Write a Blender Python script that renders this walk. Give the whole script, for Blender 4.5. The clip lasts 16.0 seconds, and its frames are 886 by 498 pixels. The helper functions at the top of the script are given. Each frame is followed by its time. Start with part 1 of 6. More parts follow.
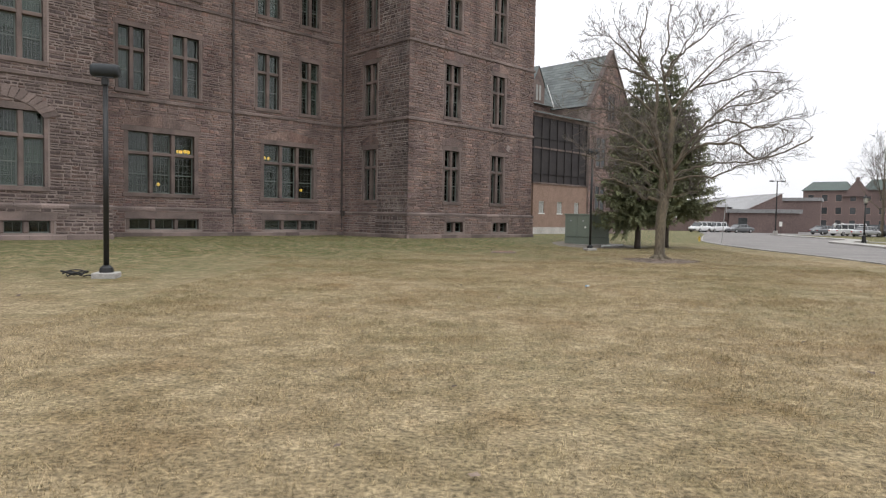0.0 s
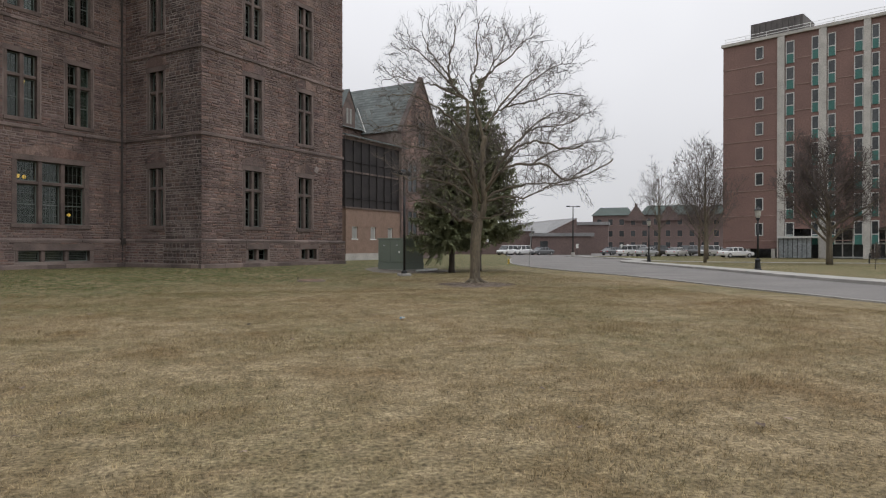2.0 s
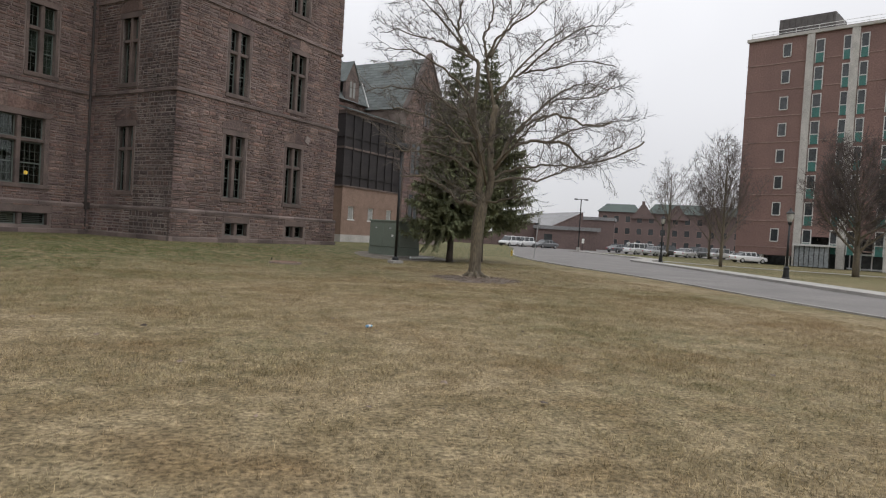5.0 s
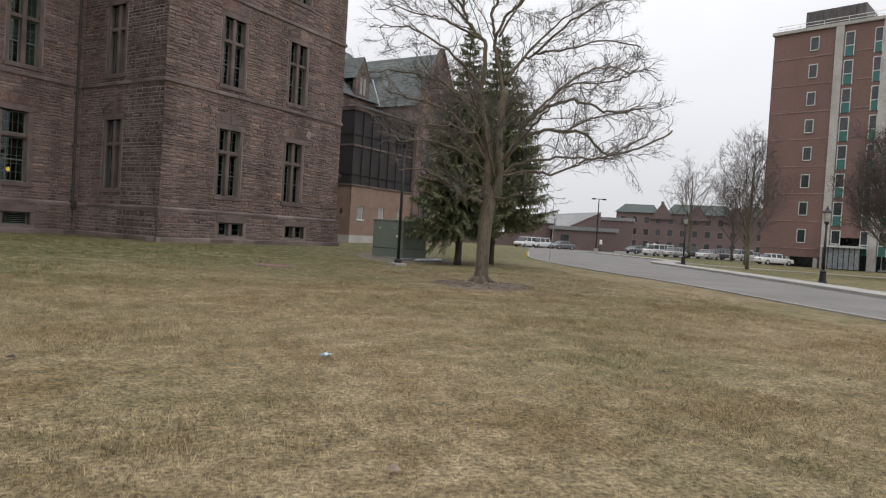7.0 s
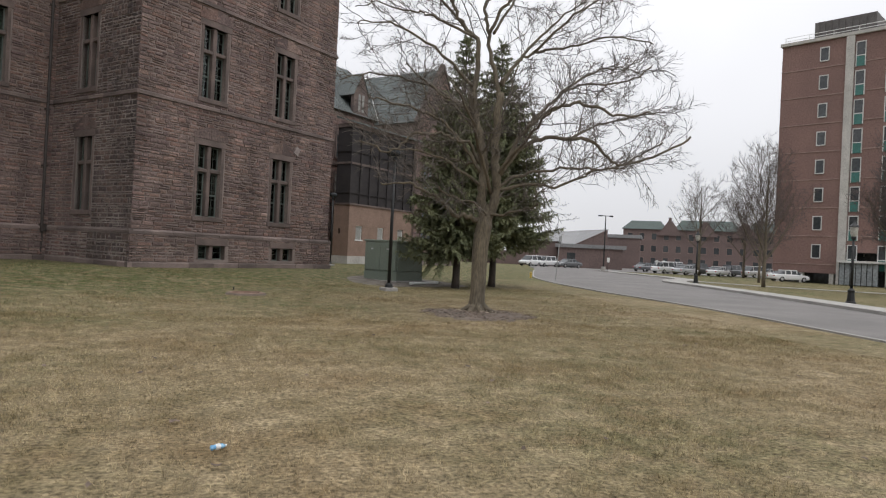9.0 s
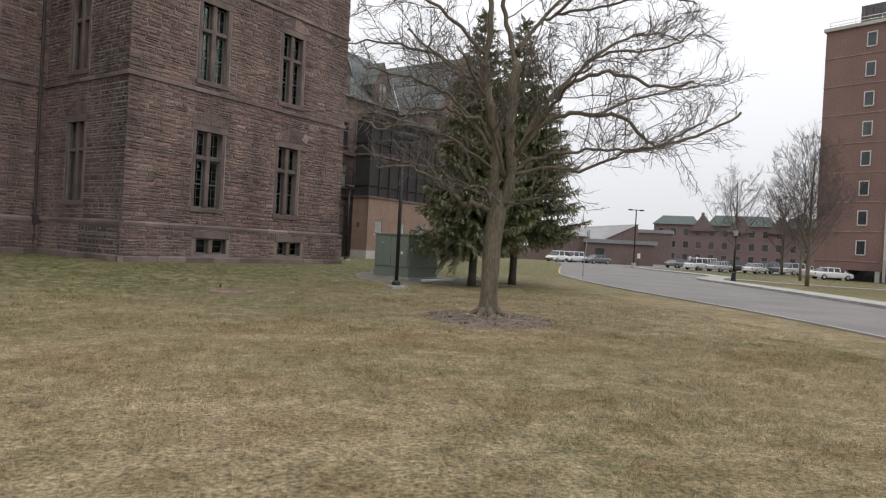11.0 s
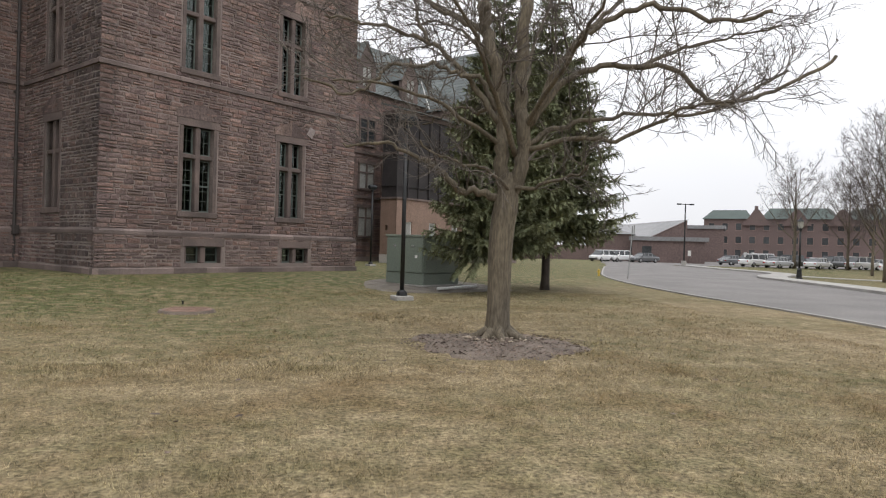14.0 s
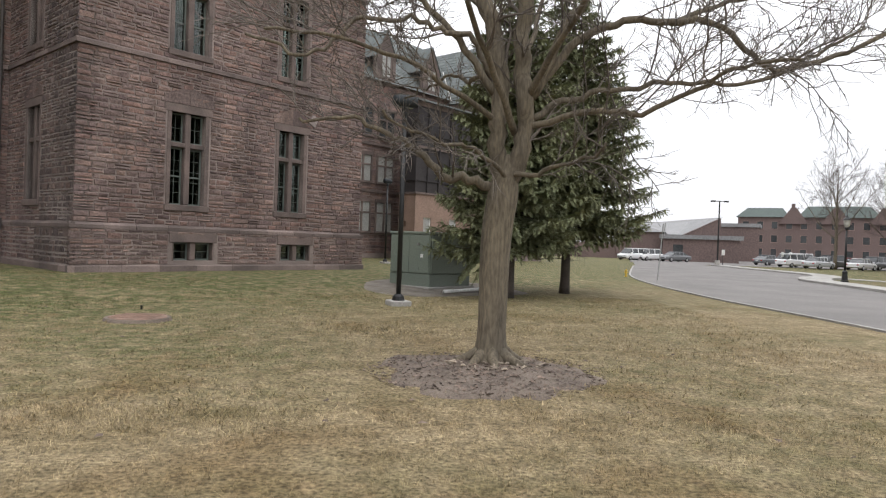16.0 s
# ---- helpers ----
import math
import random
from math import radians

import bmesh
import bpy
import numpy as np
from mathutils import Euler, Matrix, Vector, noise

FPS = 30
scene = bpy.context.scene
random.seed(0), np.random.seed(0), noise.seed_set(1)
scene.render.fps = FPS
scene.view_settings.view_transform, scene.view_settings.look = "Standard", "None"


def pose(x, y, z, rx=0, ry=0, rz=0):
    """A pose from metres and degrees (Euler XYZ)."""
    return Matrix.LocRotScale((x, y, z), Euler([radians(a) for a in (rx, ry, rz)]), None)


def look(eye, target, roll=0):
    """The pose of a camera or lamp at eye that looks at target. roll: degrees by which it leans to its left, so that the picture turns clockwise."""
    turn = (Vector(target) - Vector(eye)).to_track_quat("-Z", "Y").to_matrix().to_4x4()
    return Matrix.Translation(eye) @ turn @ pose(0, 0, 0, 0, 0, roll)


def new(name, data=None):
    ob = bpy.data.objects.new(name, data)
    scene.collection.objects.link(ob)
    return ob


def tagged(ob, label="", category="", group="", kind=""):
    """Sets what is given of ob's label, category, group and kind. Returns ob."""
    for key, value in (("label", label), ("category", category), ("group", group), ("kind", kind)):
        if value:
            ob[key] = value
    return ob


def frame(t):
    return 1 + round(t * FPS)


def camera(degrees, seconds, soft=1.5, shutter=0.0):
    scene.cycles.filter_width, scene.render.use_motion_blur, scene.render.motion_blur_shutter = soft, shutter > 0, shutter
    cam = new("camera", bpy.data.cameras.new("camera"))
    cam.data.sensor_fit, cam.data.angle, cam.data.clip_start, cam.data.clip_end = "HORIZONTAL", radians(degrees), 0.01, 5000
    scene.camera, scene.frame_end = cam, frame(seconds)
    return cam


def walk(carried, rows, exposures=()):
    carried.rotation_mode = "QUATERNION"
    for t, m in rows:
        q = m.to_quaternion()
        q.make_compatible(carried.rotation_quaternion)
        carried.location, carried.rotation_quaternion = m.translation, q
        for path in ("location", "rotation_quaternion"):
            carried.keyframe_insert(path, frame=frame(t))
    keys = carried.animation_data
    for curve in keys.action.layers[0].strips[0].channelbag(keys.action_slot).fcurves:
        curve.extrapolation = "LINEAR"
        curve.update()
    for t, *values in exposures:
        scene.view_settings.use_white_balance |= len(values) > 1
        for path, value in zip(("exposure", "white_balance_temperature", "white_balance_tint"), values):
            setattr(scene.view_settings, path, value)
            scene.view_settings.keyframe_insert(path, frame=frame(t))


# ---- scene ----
cam = camera(68.02, 16.0, soft=1.2)
# seconds, eye in metres, pitch from straight down, roll, yaw in degrees
ROWS = [
    (0, 0.100, -0.001, 1.594, 87.31, -1.04, 1.22),
    (0.5, 0.143, 0.542, 1.613, 89.02, -0.33, -0.35),
    (1, 0.220, 1.181, 1.586, 88.68, -0.14, -8.33),
    (1.5, 0.443, 1.880, 1.579, 88.43, 1.11, -12.67),
    (2, 0.620, 2.450, 1.497, 89.81, -0.06, -14.78),
    (2.5, 0.900, 3.061, 1.463, 89.27, 0.33, -17.24),
    (3, 1.054, 3.632, 1.470, 89.56, 0.34, -16.72),
    (5.5, 2.085, 6.677, 1.459, 88.18, -3.88, -14.45),
    (6, 2.388, 7.195, 1.450, 87.79, -3.44, -14.53),
    (6.5, 2.533, 7.748, 1.444, 88.05, -3.66, -13.82),
    (7, 2.775, 8.302, 1.471, 88.65, -3.50, -13.20),
    (7.5, 3.016, 8.815, 1.544, 88.59, -2.58, -12.28),
    (8, 3.281, 9.394, 1.569, 88.84, -2.87, -13.01),
    (8.5, 3.554, 9.960, 1.596, 89.62, -2.09, -13.66),
    (9, 3.741, 10.532, 1.583, 90.27, -2.85, -12.67),
    (11.5, 5.064, 13.336, 1.607, 89.63, -2.98, -10.12),
    (12, 5.340, 13.909, 1.649, 89.79, -2.88, -10.19),
    (12.5, 5.536, 14.523, 1.655, 88.87, -3.09, -10.43),
    (13, 5.795, 15.128, 1.614, 89.35, -2.47, -10.76),
    (13.5, 6.023, 15.681, 1.605, 89.11, -2.48, -8.20),
    (14, 6.300, 16.261, 1.605, 89.78, -1.61, -6.44),
    (14.5, 6.469, 16.779, 1.643, 88.81, -1.39, -2.07),
    (15, 6.708, 17.317, 1.677, 88.53, -1.67, -1.15),
    (15.5, 6.995, 17.864, 1.688, 89.74, -1.35, -1.44),
    (16, 7.212, 18.449, 1.690, 89.38, -2.07, -4.01),
]
walk(cam, [(r[0], pose(*r[1:])) for r in ROWS], [(0.0, 0.01), (0.5, -0.09), (1.0, -0.25), (1.5, -0.42), (2.0, -0.6), (3.0, -0.7), (5.5, -0.48), (9.0, -0.42), (12.5, -0.28), (13.5, -0.29), (14.0, -0.14), (15.3, 0.09), (16.0, 0.06)])

# ---------------------------------------------------------------- light: overcast sky
TURN = 45.436                      # the stone building's front runs this way
AX, AY = Vector((math.cos(radians(TURN)), math.sin(radians(TURN)))), Vector((-math.sin(radians(TURN)), math.cos(radians(TURN))))
BUILD = pose(0, 0, 0, 0, 0, TURN)

world = bpy.data.worlds.new("overcast_sky")
scene.world = world
world.use_nodes = True
wn, wl = world.node_tree.nodes, world.node_tree.links
wn.clear()
w_out, w_bg = wn.new("ShaderNodeOutputWorld"), wn.new("ShaderNodeBackground")
w_sky = wn.new("ShaderNodeTexSky")
w_sky.sky_type, w_sky.sun_disc, w_sky.sun_elevation, w_sky.sun_rotation = "NISHITA", False, radians(48), radians(150)
w_co, w_sep, w_map = wn.new("ShaderNodeTexCoord"), wn.new("ShaderNodeSeparateXYZ"), wn.new("ShaderNodeMapRange")
wl.new(w_co.outputs["Generated"], w_sep.inputs[0])
wl.new(w_sep.outputs["Z"], w_map.inputs["Value"])
w_map.inputs["From Min"].default_value, w_map.inputs["From Max"].default_value = -0.05, 1.0
w_map.inputs["To Min"].default_value, w_map.inputs["To Max"].default_value = 0.90, 2.35
w_cloud, w_cr = wn.new("ShaderNodeTexNoise"), wn.new("ShaderNodeMapRange")
w_cloud.inputs["Scale"].default_value, w_cloud.inputs["Detail"].default_value = 2.2, 3.0
wl.new(w_co.outputs["Generated"], w_cloud.inputs["Vector"])
wl.new(w_cloud.outputs["Fac"], w_cr.inputs["Value"])
w_cr.inputs["From Min"].default_value, w_cr.inputs["From Max"].default_value = 0.3, 0.7
w_cr.inputs["To Min"].default_value, w_cr.inputs["To Max"].default_value = 0.93, 1.05
w_mul = wn.new("ShaderNodeMath")
w_mul.operation = "MULTIPLY"
wl.new(w_map.outputs[0], w_mul.inputs[0])
wl.new(w_cr.outputs[0], w_mul.inputs[1])
w_tint = wn.new("ShaderNodeVectorMath")
w_tint.operation = "SCALE"
w_tint.inputs[0].default_value = (0.985, 0.99, 1.03)
wl.new(w_mul.outputs[0], w_tint.inputs["Scale"])
w_dim = wn.new("ShaderNodeVectorMath")
w_dim.operation = "SCALE"
w_dim.inputs["Scale"].default_value = 0.10
wl.new(w_sky.outputs[0], w_dim.inputs[0])
w_mix = wn.new("ShaderNodeMixRGB")
w_mix.inputs[0].default_value = 0.95
wl.new(w_dim.outputs[0], w_mix.inputs[1])
wl.new(w_tint.outputs[0], w_mix.inputs[2])
wl.new(w_mix.outputs[0], w_bg.inputs[0])
wl.new(w_bg.outputs[0], w_out.inputs[0])

sun = new("sun", bpy.data.lights.new("sun", "SUN"))
sun.data.energy, sun.data.angle, sun.data.color = 0.7, radians(35), (1.0, 0.97, 0.93)
sun.matrix_world = look((0, 0, 60), (-18, 30, 0))


# ---------------------------------------------------------------- materials
def mat(name, color, other=None, scale=3.0, fine=40.0, rough=0.85, metal=0.0, bump=0.2, dist=0.01, island=0.0, obrand=0.0, contrast=(0.35, 0.65), grain=0.25, coords="Object", upright=1.0):
    """A surface of two colours mixed by a coarse noise, with fine grain, bump, and a tint that differs from piece to piece."""
    m = bpy.data.materials.new(name)
    m.use_nodes = True
    n, l = m.node_tree.nodes, m.node_tree.links
    b = n["Principled BSDF"]
    other = other or tuple(c * 0.7 for c in color)
    co = n.new("ShaderNodeTexCoord")
    a, f = n.new("ShaderNodeTexNoise"), n.new("ShaderNodeTexNoise")
    a.inputs["Scale"].default_value, a.inputs["Detail"].default_value = scale, 4.0
    f.inputs["Scale"].default_value, f.inputs["Detail"].default_value = fine, 3.0
    run = n.new("ShaderNodeMapping")
    run.inputs["Scale"].default_value = (1.0, 1.0, upright)
    l.new(co.outputs[coords], run.inputs["Vector"])
    for t in (a, f):
        l.new(run.outputs[0], t.inputs["Vector"])
    r = n.new("ShaderNodeMapRange")
    r.inputs["From Min"].default_value, r.inputs["From Max"].default_value = contrast
    l.new(a.outputs["Fac"], r.inputs["Value"])
    mix = n.new("ShaderNodeMixRGB")
    mix.inputs[1].default_value, mix.inputs[2].default_value = (*color, 1), (*other, 1)
    l.new(r.outputs[0], mix.inputs[0])
    g = n.new("ShaderNodeMapRange")
    g.inputs["From Min"].default_value, g.inputs["From Max"].default_value = 0.3, 0.7
    g.inputs["To Min"].default_value, g.inputs["To Max"].default_value = 1 - grain, 1 + grain
    l.new(f.outputs["Fac"], g.inputs["Value"])
    last = g.outputs[0]
    if island or obrand:
        src = n.new("ShaderNodeNewGeometry").outputs["Random Per Island"] if island else n.new("ShaderNodeObjectInfo").outputs["Random"]
        k = n.new("ShaderNodeMapRange")
        k.inputs["To Min"].default_value, k.inputs["To Max"].default_value = 1 - (island or obrand), 1 + (island or obrand)
        l.new(src, k.inputs["Value"])
        mm = n.new("ShaderNodeMath")
        mm.operation = "MULTIPLY"
        l.new(last, mm.inputs[0])
        l.new(k.outputs[0], mm.inputs[1])
        last = mm.outputs[0]
    v = n.new("ShaderNodeVectorMath")
    v.operation = "SCALE"
    l.new(mix.outputs[0], v.inputs[0])
    l.new(last, v.inputs["Scale"])
    l.new(v.outputs[0], b.inputs["Base Color"])
    b.inputs["Roughness"].default_value, b.inputs["Metallic"].default_value = rough, metal
    if bump:
        bp = n.new("ShaderNodeBump")
        bp.inputs["Strength"].default_value, bp.inputs["Distance"].default_value = bump, dist
        l.new(f.outputs["Fac"], bp.inputs["Height"])
        l.new(bp.outputs[0], b.inputs["Normal"])
    return m


def stone_mat(name, source, base=(0.170, 0.121, 0.112), other=(0.208, 0.153, 0.134)):
    """Split sandstone: each block takes its own brown, plum, buff or sooty tone."""
    m = mat(name, base, other, 0.45, 16.0, 0.95, bump=0.9, dist=0.03, grain=0.32)
    n, l = m.node_tree.nodes, m.node_tree.links
    b = n["Principled BSDF"]
    v = b.inputs["Base Color"].links[0].from_node
    src = n.new("ShaderNodeNewGeometry").outputs["Random Per Island"] if source == "island" else n.new("ShaderNodeObjectInfo").outputs["Random"]
    ramp = n.new("ShaderNodeValToRGB")
    tones = [(0.0, (0.62, 0.60, 0.63)), (0.15, (0.84, 0.81, 0.83)), (0.45, (1.0, 1.0, 1.0)), (0.68, (1.12, 1.05, 1.0)), (0.86, (1.12, 0.96, 0.90)), (0.96, (1.26, 1.2, 1.14)), (1.0, (1.5, 1.42, 1.34))]
    el = ramp.color_ramp.elements
    for p, c in tones[1:-1]:
        el.new(p)
    for e, (p, c) in zip(el, tones):
        e.position, e.color = p, (*(x * 0.5 for x in c), 1)
    l.new(src, ramp.inputs[0])
    mul = n.new("ShaderNodeVectorMath")
    mul.operation = "MULTIPLY"
    dbl = n.new("ShaderNodeVectorMath")
    dbl.operation = "SCALE"
    dbl.inputs["Scale"].default_value = 2.0
    l.new(ramp.outputs[0], dbl.inputs[0])
    # rain streaks: long upright stains, and soot in broad clouds
    stretch, streak, dirt = n.new("ShaderNodeMapping"), n.new("ShaderNodeTexNoise"), n.new("ShaderNodeMapRange")
    stretch.inputs["Scale"].default_value = (1.0, 1.0, 0.20)
    geo_pos = n.new("ShaderNodeNewGeometry").outputs["Position"]
    l.new(geo_pos, stretch.inputs["Vector"])
    l.new(stretch.outputs[0], streak.inputs["Vector"])
    streak.inputs["Scale"].default_value, streak.inputs["Detail"].default_value = 1.1, 6.0
    l.new(streak.outputs["Fac"], dirt.inputs["Value"])
    dirt.inputs["From Min"].default_value, dirt.inputs["From Max"].default_value = 0.41, 0.63
    dirt.inputs["To Min"].default_value, dirt.inputs["To Max"].default_value = 1.08, 0.64
    worn = n.new("ShaderNodeVectorMath")
    worn.operation = "SCALE"
    l.new(v.outputs[0], worn.inputs[0])
    l.new(dirt.outputs[0], worn.inputs["Scale"])
    l.new(worn.outputs[0], mul.inputs[0])
    l.new(dbl.outputs[0], mul.inputs[1])
    l.new(mul.outputs[0], b.inputs["Base Color"])
    return m


def glass_mat(name, tint=(0.8, 0.85, 0.85)):
    m = bpy.data.materials.new(name)
    m.use_nodes = True
    n, l = m.node_tree.nodes, m.node_tree.links
    n.clear()
    o, mx, tr, gl, fr = (n.new(k) for k in ("ShaderNodeOutputMaterial", "ShaderNodeMixShader", "ShaderNodeBsdfTransparent", "ShaderNodeBsdfGlossy", "ShaderNodeFresnel"))
    tr.inputs[0].default_value = (*tint, 1)
    gl.inputs["Roughness"].default_value = 0.03
    fr.inputs[0].default_value = 1.6
    wv, bp = n.new("ShaderNodeTexNoise"), n.new("ShaderNodeBump")
    wv.inputs["Scale"].default_value = 1.3
    bp.inputs["Strength"].default_value, bp.inputs["Distance"].default_value = 0.12, 0.02
    l.new(wv.outputs["Fac"], bp.inputs["Height"])
    l.new(bp.outputs[0], gl.inputs["Normal"])
    l.new(fr.outputs[0], mx.inputs[0])
    l.new(tr.outputs[0], mx.inputs[1])
    l.new(gl.outputs[0], mx.inputs[2])
    l.new(mx.outputs[0], o.inputs[0])
    return m


def glow_mat(name, color, power):
    m = bpy.data.materials.new(name)
    m.use_nodes = True
    b = m.node_tree.nodes["Principled BSDF"]
    b.inputs["Base Color"].default_value = (*color, 1)
    b.inputs["Emission Color"].default_value = (*color, 1)
    b.inputs["Emission Strength"].default_value = power
    return m


def grass_mat(name, blades):
    """Winter lawn: straw colour with greener drifts and ochre patches, by place."""
    m = bpy.data.materials.new(name)
    m.use_nodes = True
    n, l = m.node_tree.nodes, m.node_tree.links
    b = n["Principled BSDF"]
    geo = n.new("ShaderNodeNewGeometry")
    pos = geo.outputs["Position"]

    def noise_at(scale, detail, lo, hi):
        t, r = n.new("ShaderNodeTexNoise"), n.new("ShaderNodeMapRange")
        t.inputs["Scale"].default_value, t.inputs["Detail"].default_value = scale, detail
        l.new(pos, t.inputs["Vector"])
        r.inputs["From Min"].default_value, r.inputs["From Max"].default_value = lo, hi
        l.new(t.outputs["Fac"], r.inputs["Value"])
        return r.outputs[0]

    def mixed(fac, a, c):
        x = n.new("ShaderNodeMixRGB")
        l.new(fac, x.inputs[0])
        for s, q in ((x.inputs[1], a), (x.inputs[2], c)):
            if isinstance(q, tuple):
                s.default_value = (*q, 1)
            else:
                l.new(q, s)
        return x.outputs[0]
    straw = mixed(noise_at(1.6, 4, 0.35, 0.68), (0.305, 0.244, 0.150), (0.205, 0.158, 0.090))
    ochre = mixed(noise_at(0.55, 3, 0.52, 0.72), straw, (0.196, 0.138, 0.073))
    # greener near the stone building and the road, and in drifts between
    dots = n.new("ShaderNodeVectorMath")
    dots.operation = "DOT_PRODUCT"
    dots.inputs[1].default_value = (AY.x, AY.y, 0)
    l.new(pos, dots.inputs[0])
    near = n.new("ShaderNodeMapRange")
    near.inputs["From Min"].default_value, near.inputs["From Max"].default_value = 14.0, 27.0
    near.inputs["To Max"].default_value = 0.95
    l.new(dots.outputs["Value"], near.inputs["Value"])
    drift = noise_at(0.20, 5, 0.40, 0.66)
    add = n.new("ShaderNodeMath")
    add.operation, add.use_clamp = "ADD", True
    sep, along_y = n.new("ShaderNodeSeparateXYZ"), n.new("ShaderNodeMapRange")
    l.new(pos, sep.inputs[0])
    l.new(sep.outputs["Y"], along_y.inputs["Value"])
    along_y.inputs["From Min"].default_value, along_y.inputs["From Max"].default_value = 5.0, 20.0
    along_y.inputs["To Min"].default_value, along_y.inputs["To Max"].default_value = 0.25, 0.50
    sc = n.new("ShaderNodeMath")
    sc.operation = "MULTIPLY"
    l.new(along_y.outputs[0], sc.inputs[1])
    l.new(drift, sc.inputs[0])
    l.new(near.outputs[0], add.inputs[0])
    l.new(sc.outputs[0], add.inputs[1])
    across, both_far = n.new("ShaderNodeMapRange"), n.new("ShaderNodeMath")
    l.new(sep.outputs["X"], across.inputs["Value"])
    across.inputs["From Min"].default_value, across.inputs["From Max"].default_value = 18.0, 26.0
    across.inputs["To Max"].default_value = 0.55
    both_far.operation, both_far.use_clamp = "ADD", True
    l.new(add.outputs[0], both_far.inputs[0])
    l.new(across.outputs[0], both_far.inputs[1])
    tuft = n.new("ShaderNodeMath")
    tuft.operation, tuft.use_clamp = "MULTIPLY", True
    l.new(both_far.outputs[0], tuft.inputs[0])
    l.new(noise_at(3.5, 4, 0.30, 0.60), tuft.inputs[1])
    green = mixed(tuft.outputs[0], ochre, (0.092, 0.106, 0.042))
    f = n.new("ShaderNodeTexNoise")
    f.inputs["Scale"].default_value, f.inputs["Detail"].default_value = 24.0, 10.0
    l.new(pos, f.inputs["Vector"])
    k = n.new("ShaderNodeMapRange")
    k.inputs["From Min"].default_value, k.inputs["From Max"].default_value = 0.3, 0.7
    k.inputs["To Min"].default_value, k.inputs["To Max"].default_value = 0.38, 1.50
    l.new(f.outputs["Fac"], k.inputs["Value"])
    clump = n.new("ShaderNodeMapRange")
    l.new(noise_at(6.5, 3, 0.32, 0.68), clump.inputs["Value"])
    clump.inputs["To Min"].default_value, clump.inputs["To Max"].default_value = 0.74, 1.24
    last = k.outputs[0]
    if blades:
        q = n.new("ShaderNodeMapRange")
        q.inputs["To Min"].default_value, q.inputs["To Max"].default_value = 0.52, 2.05
        l.new(geo.outputs["Random Per Island"], q.inputs["Value"])
        last = q.outputs[0]
    both = n.new("ShaderNodeMath")
    both.operation = "MULTIPLY"
    l.new(last, both.inputs[0])
    l.new(clump.outputs[0], both.inputs[1])
    v = n.new("ShaderNodeVectorMath")
    v.operation = "SCALE"
    l.new(green, v.inputs[0])
    l.new(both.outputs[0], v.inputs["Scale"])
    l.new(v.outputs[0], b.inputs["Base Color"])
    b.inputs["Roughness"].default_value = 0.9
    b.inputs["Specular IOR Level"].default_value = 0.15
    if not blades:
        bp = n.new("ShaderNodeBump")
        bp.inputs["Strength"].default_value, bp.inputs["Distance"].default_value = 1.0, 0.05
        l.new(f.outputs["Fac"], bp.inputs["Height"])
        l.new(bp.outputs[0], b.inputs["Normal"])
    return m


LAWN, BLADES = grass_mat("winter_lawn", False), grass_mat("grass_blades", True)
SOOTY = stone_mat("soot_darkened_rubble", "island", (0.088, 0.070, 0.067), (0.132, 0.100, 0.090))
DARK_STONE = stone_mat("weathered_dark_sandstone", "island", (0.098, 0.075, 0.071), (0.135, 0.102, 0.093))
POINTING = mat("pale_pointing_mortar", (0.33, 0.285, 0.26), (0.19, 0.16, 0.148), 0.7, 30, 0.95, bump=0.4)
STONE, STONE_ONE = stone_mat("sandstone_blocks", "island"), stone_mat("sandstone_block", "object")
DRESSED = mat("dressed_sandstone", (0.165, 0.124, 0.110), (0.092, 0.072, 0.065), 0.9, 30, 0.9, bump=0.3, island=0.16)
MORTAR = mat("mortar", (0.275, 0.222, 0.198), (0.150, 0.120, 0.108), 0.5, 40, 0.95, bump=0.4)
SASH = mat("green_grey_sash", (0.085, 0.105, 0.092), (0.12, 0.138, 0.122), 2, 50, 0.6, bump=0.05)
GLASS = glass_mat("window_glass", (0.52, 0.60, 0.56))
ROOM = mat("room_plaster", (0.20, 0.19, 0.17), (0.15, 0.14, 0.13), 1, 8, 0.9, bump=0)
# Pale fill for blinds, plain panes, and sky reflections painted as panels.
PALE_PANEL = mat("pale_window_panel", (0.34, 0.34, 0.32), (0.27, 0.27, 0.25), 1, 20, 0.9, bump=0.05)
SLATE = mat("green_slate", (0.130, 0.146, 0.140), (0.098, 0.111, 0.108), 0.6, 14, 0.75, bump=0.2, island=0.2)
IRON = mat("black_iron", (0.012, 0.013, 0.013), (0.02, 0.02, 0.02), 4, 60, 0.45, metal=0.3, bump=0.05)
PIPE = mat("dark_drainpipe", (0.035, 0.028, 0.026), (0.06, 0.05, 0.045), 2, 30, 0.6, bump=0.1)
CONCRETE = mat("concrete", (0.36, 0.345, 0.32), (0.28, 0.27, 0.25), 0.8, 35, 0.92, bump=0.25)
ASPHALT = mat("asphalt", (0.182, 0.170, 0.160), (0.142, 0.133, 0.126), 0.35, 60, 0.9, bump=0.3)
BRICK_TAN = mat("tan_brick", (0.262, 0.178, 0.138), (0.225, 0.152, 0.117), 1.5, 18, 0.9, bump=0.2)
BRICK_RED = mat("red_brick", (0.205, 0.126, 0.108), (0.172, 0.107, 0.093), 0.25, 6, 0.9, bump=0.1)
# Far brick: red greyed and paled to put distance haze into its colour.
BRICK_FAR = mat("hazed_red_brick", (0.162, 0.116, 0.106), (0.135, 0.098, 0.090), 0.2, 5, 0.9, bump=0.1)
MESH = mat("dark_screen_mesh", (0.022, 0.019, 0.020), (0.032, 0.027, 0.027), 1, 12, 0.8, bump=0.2)
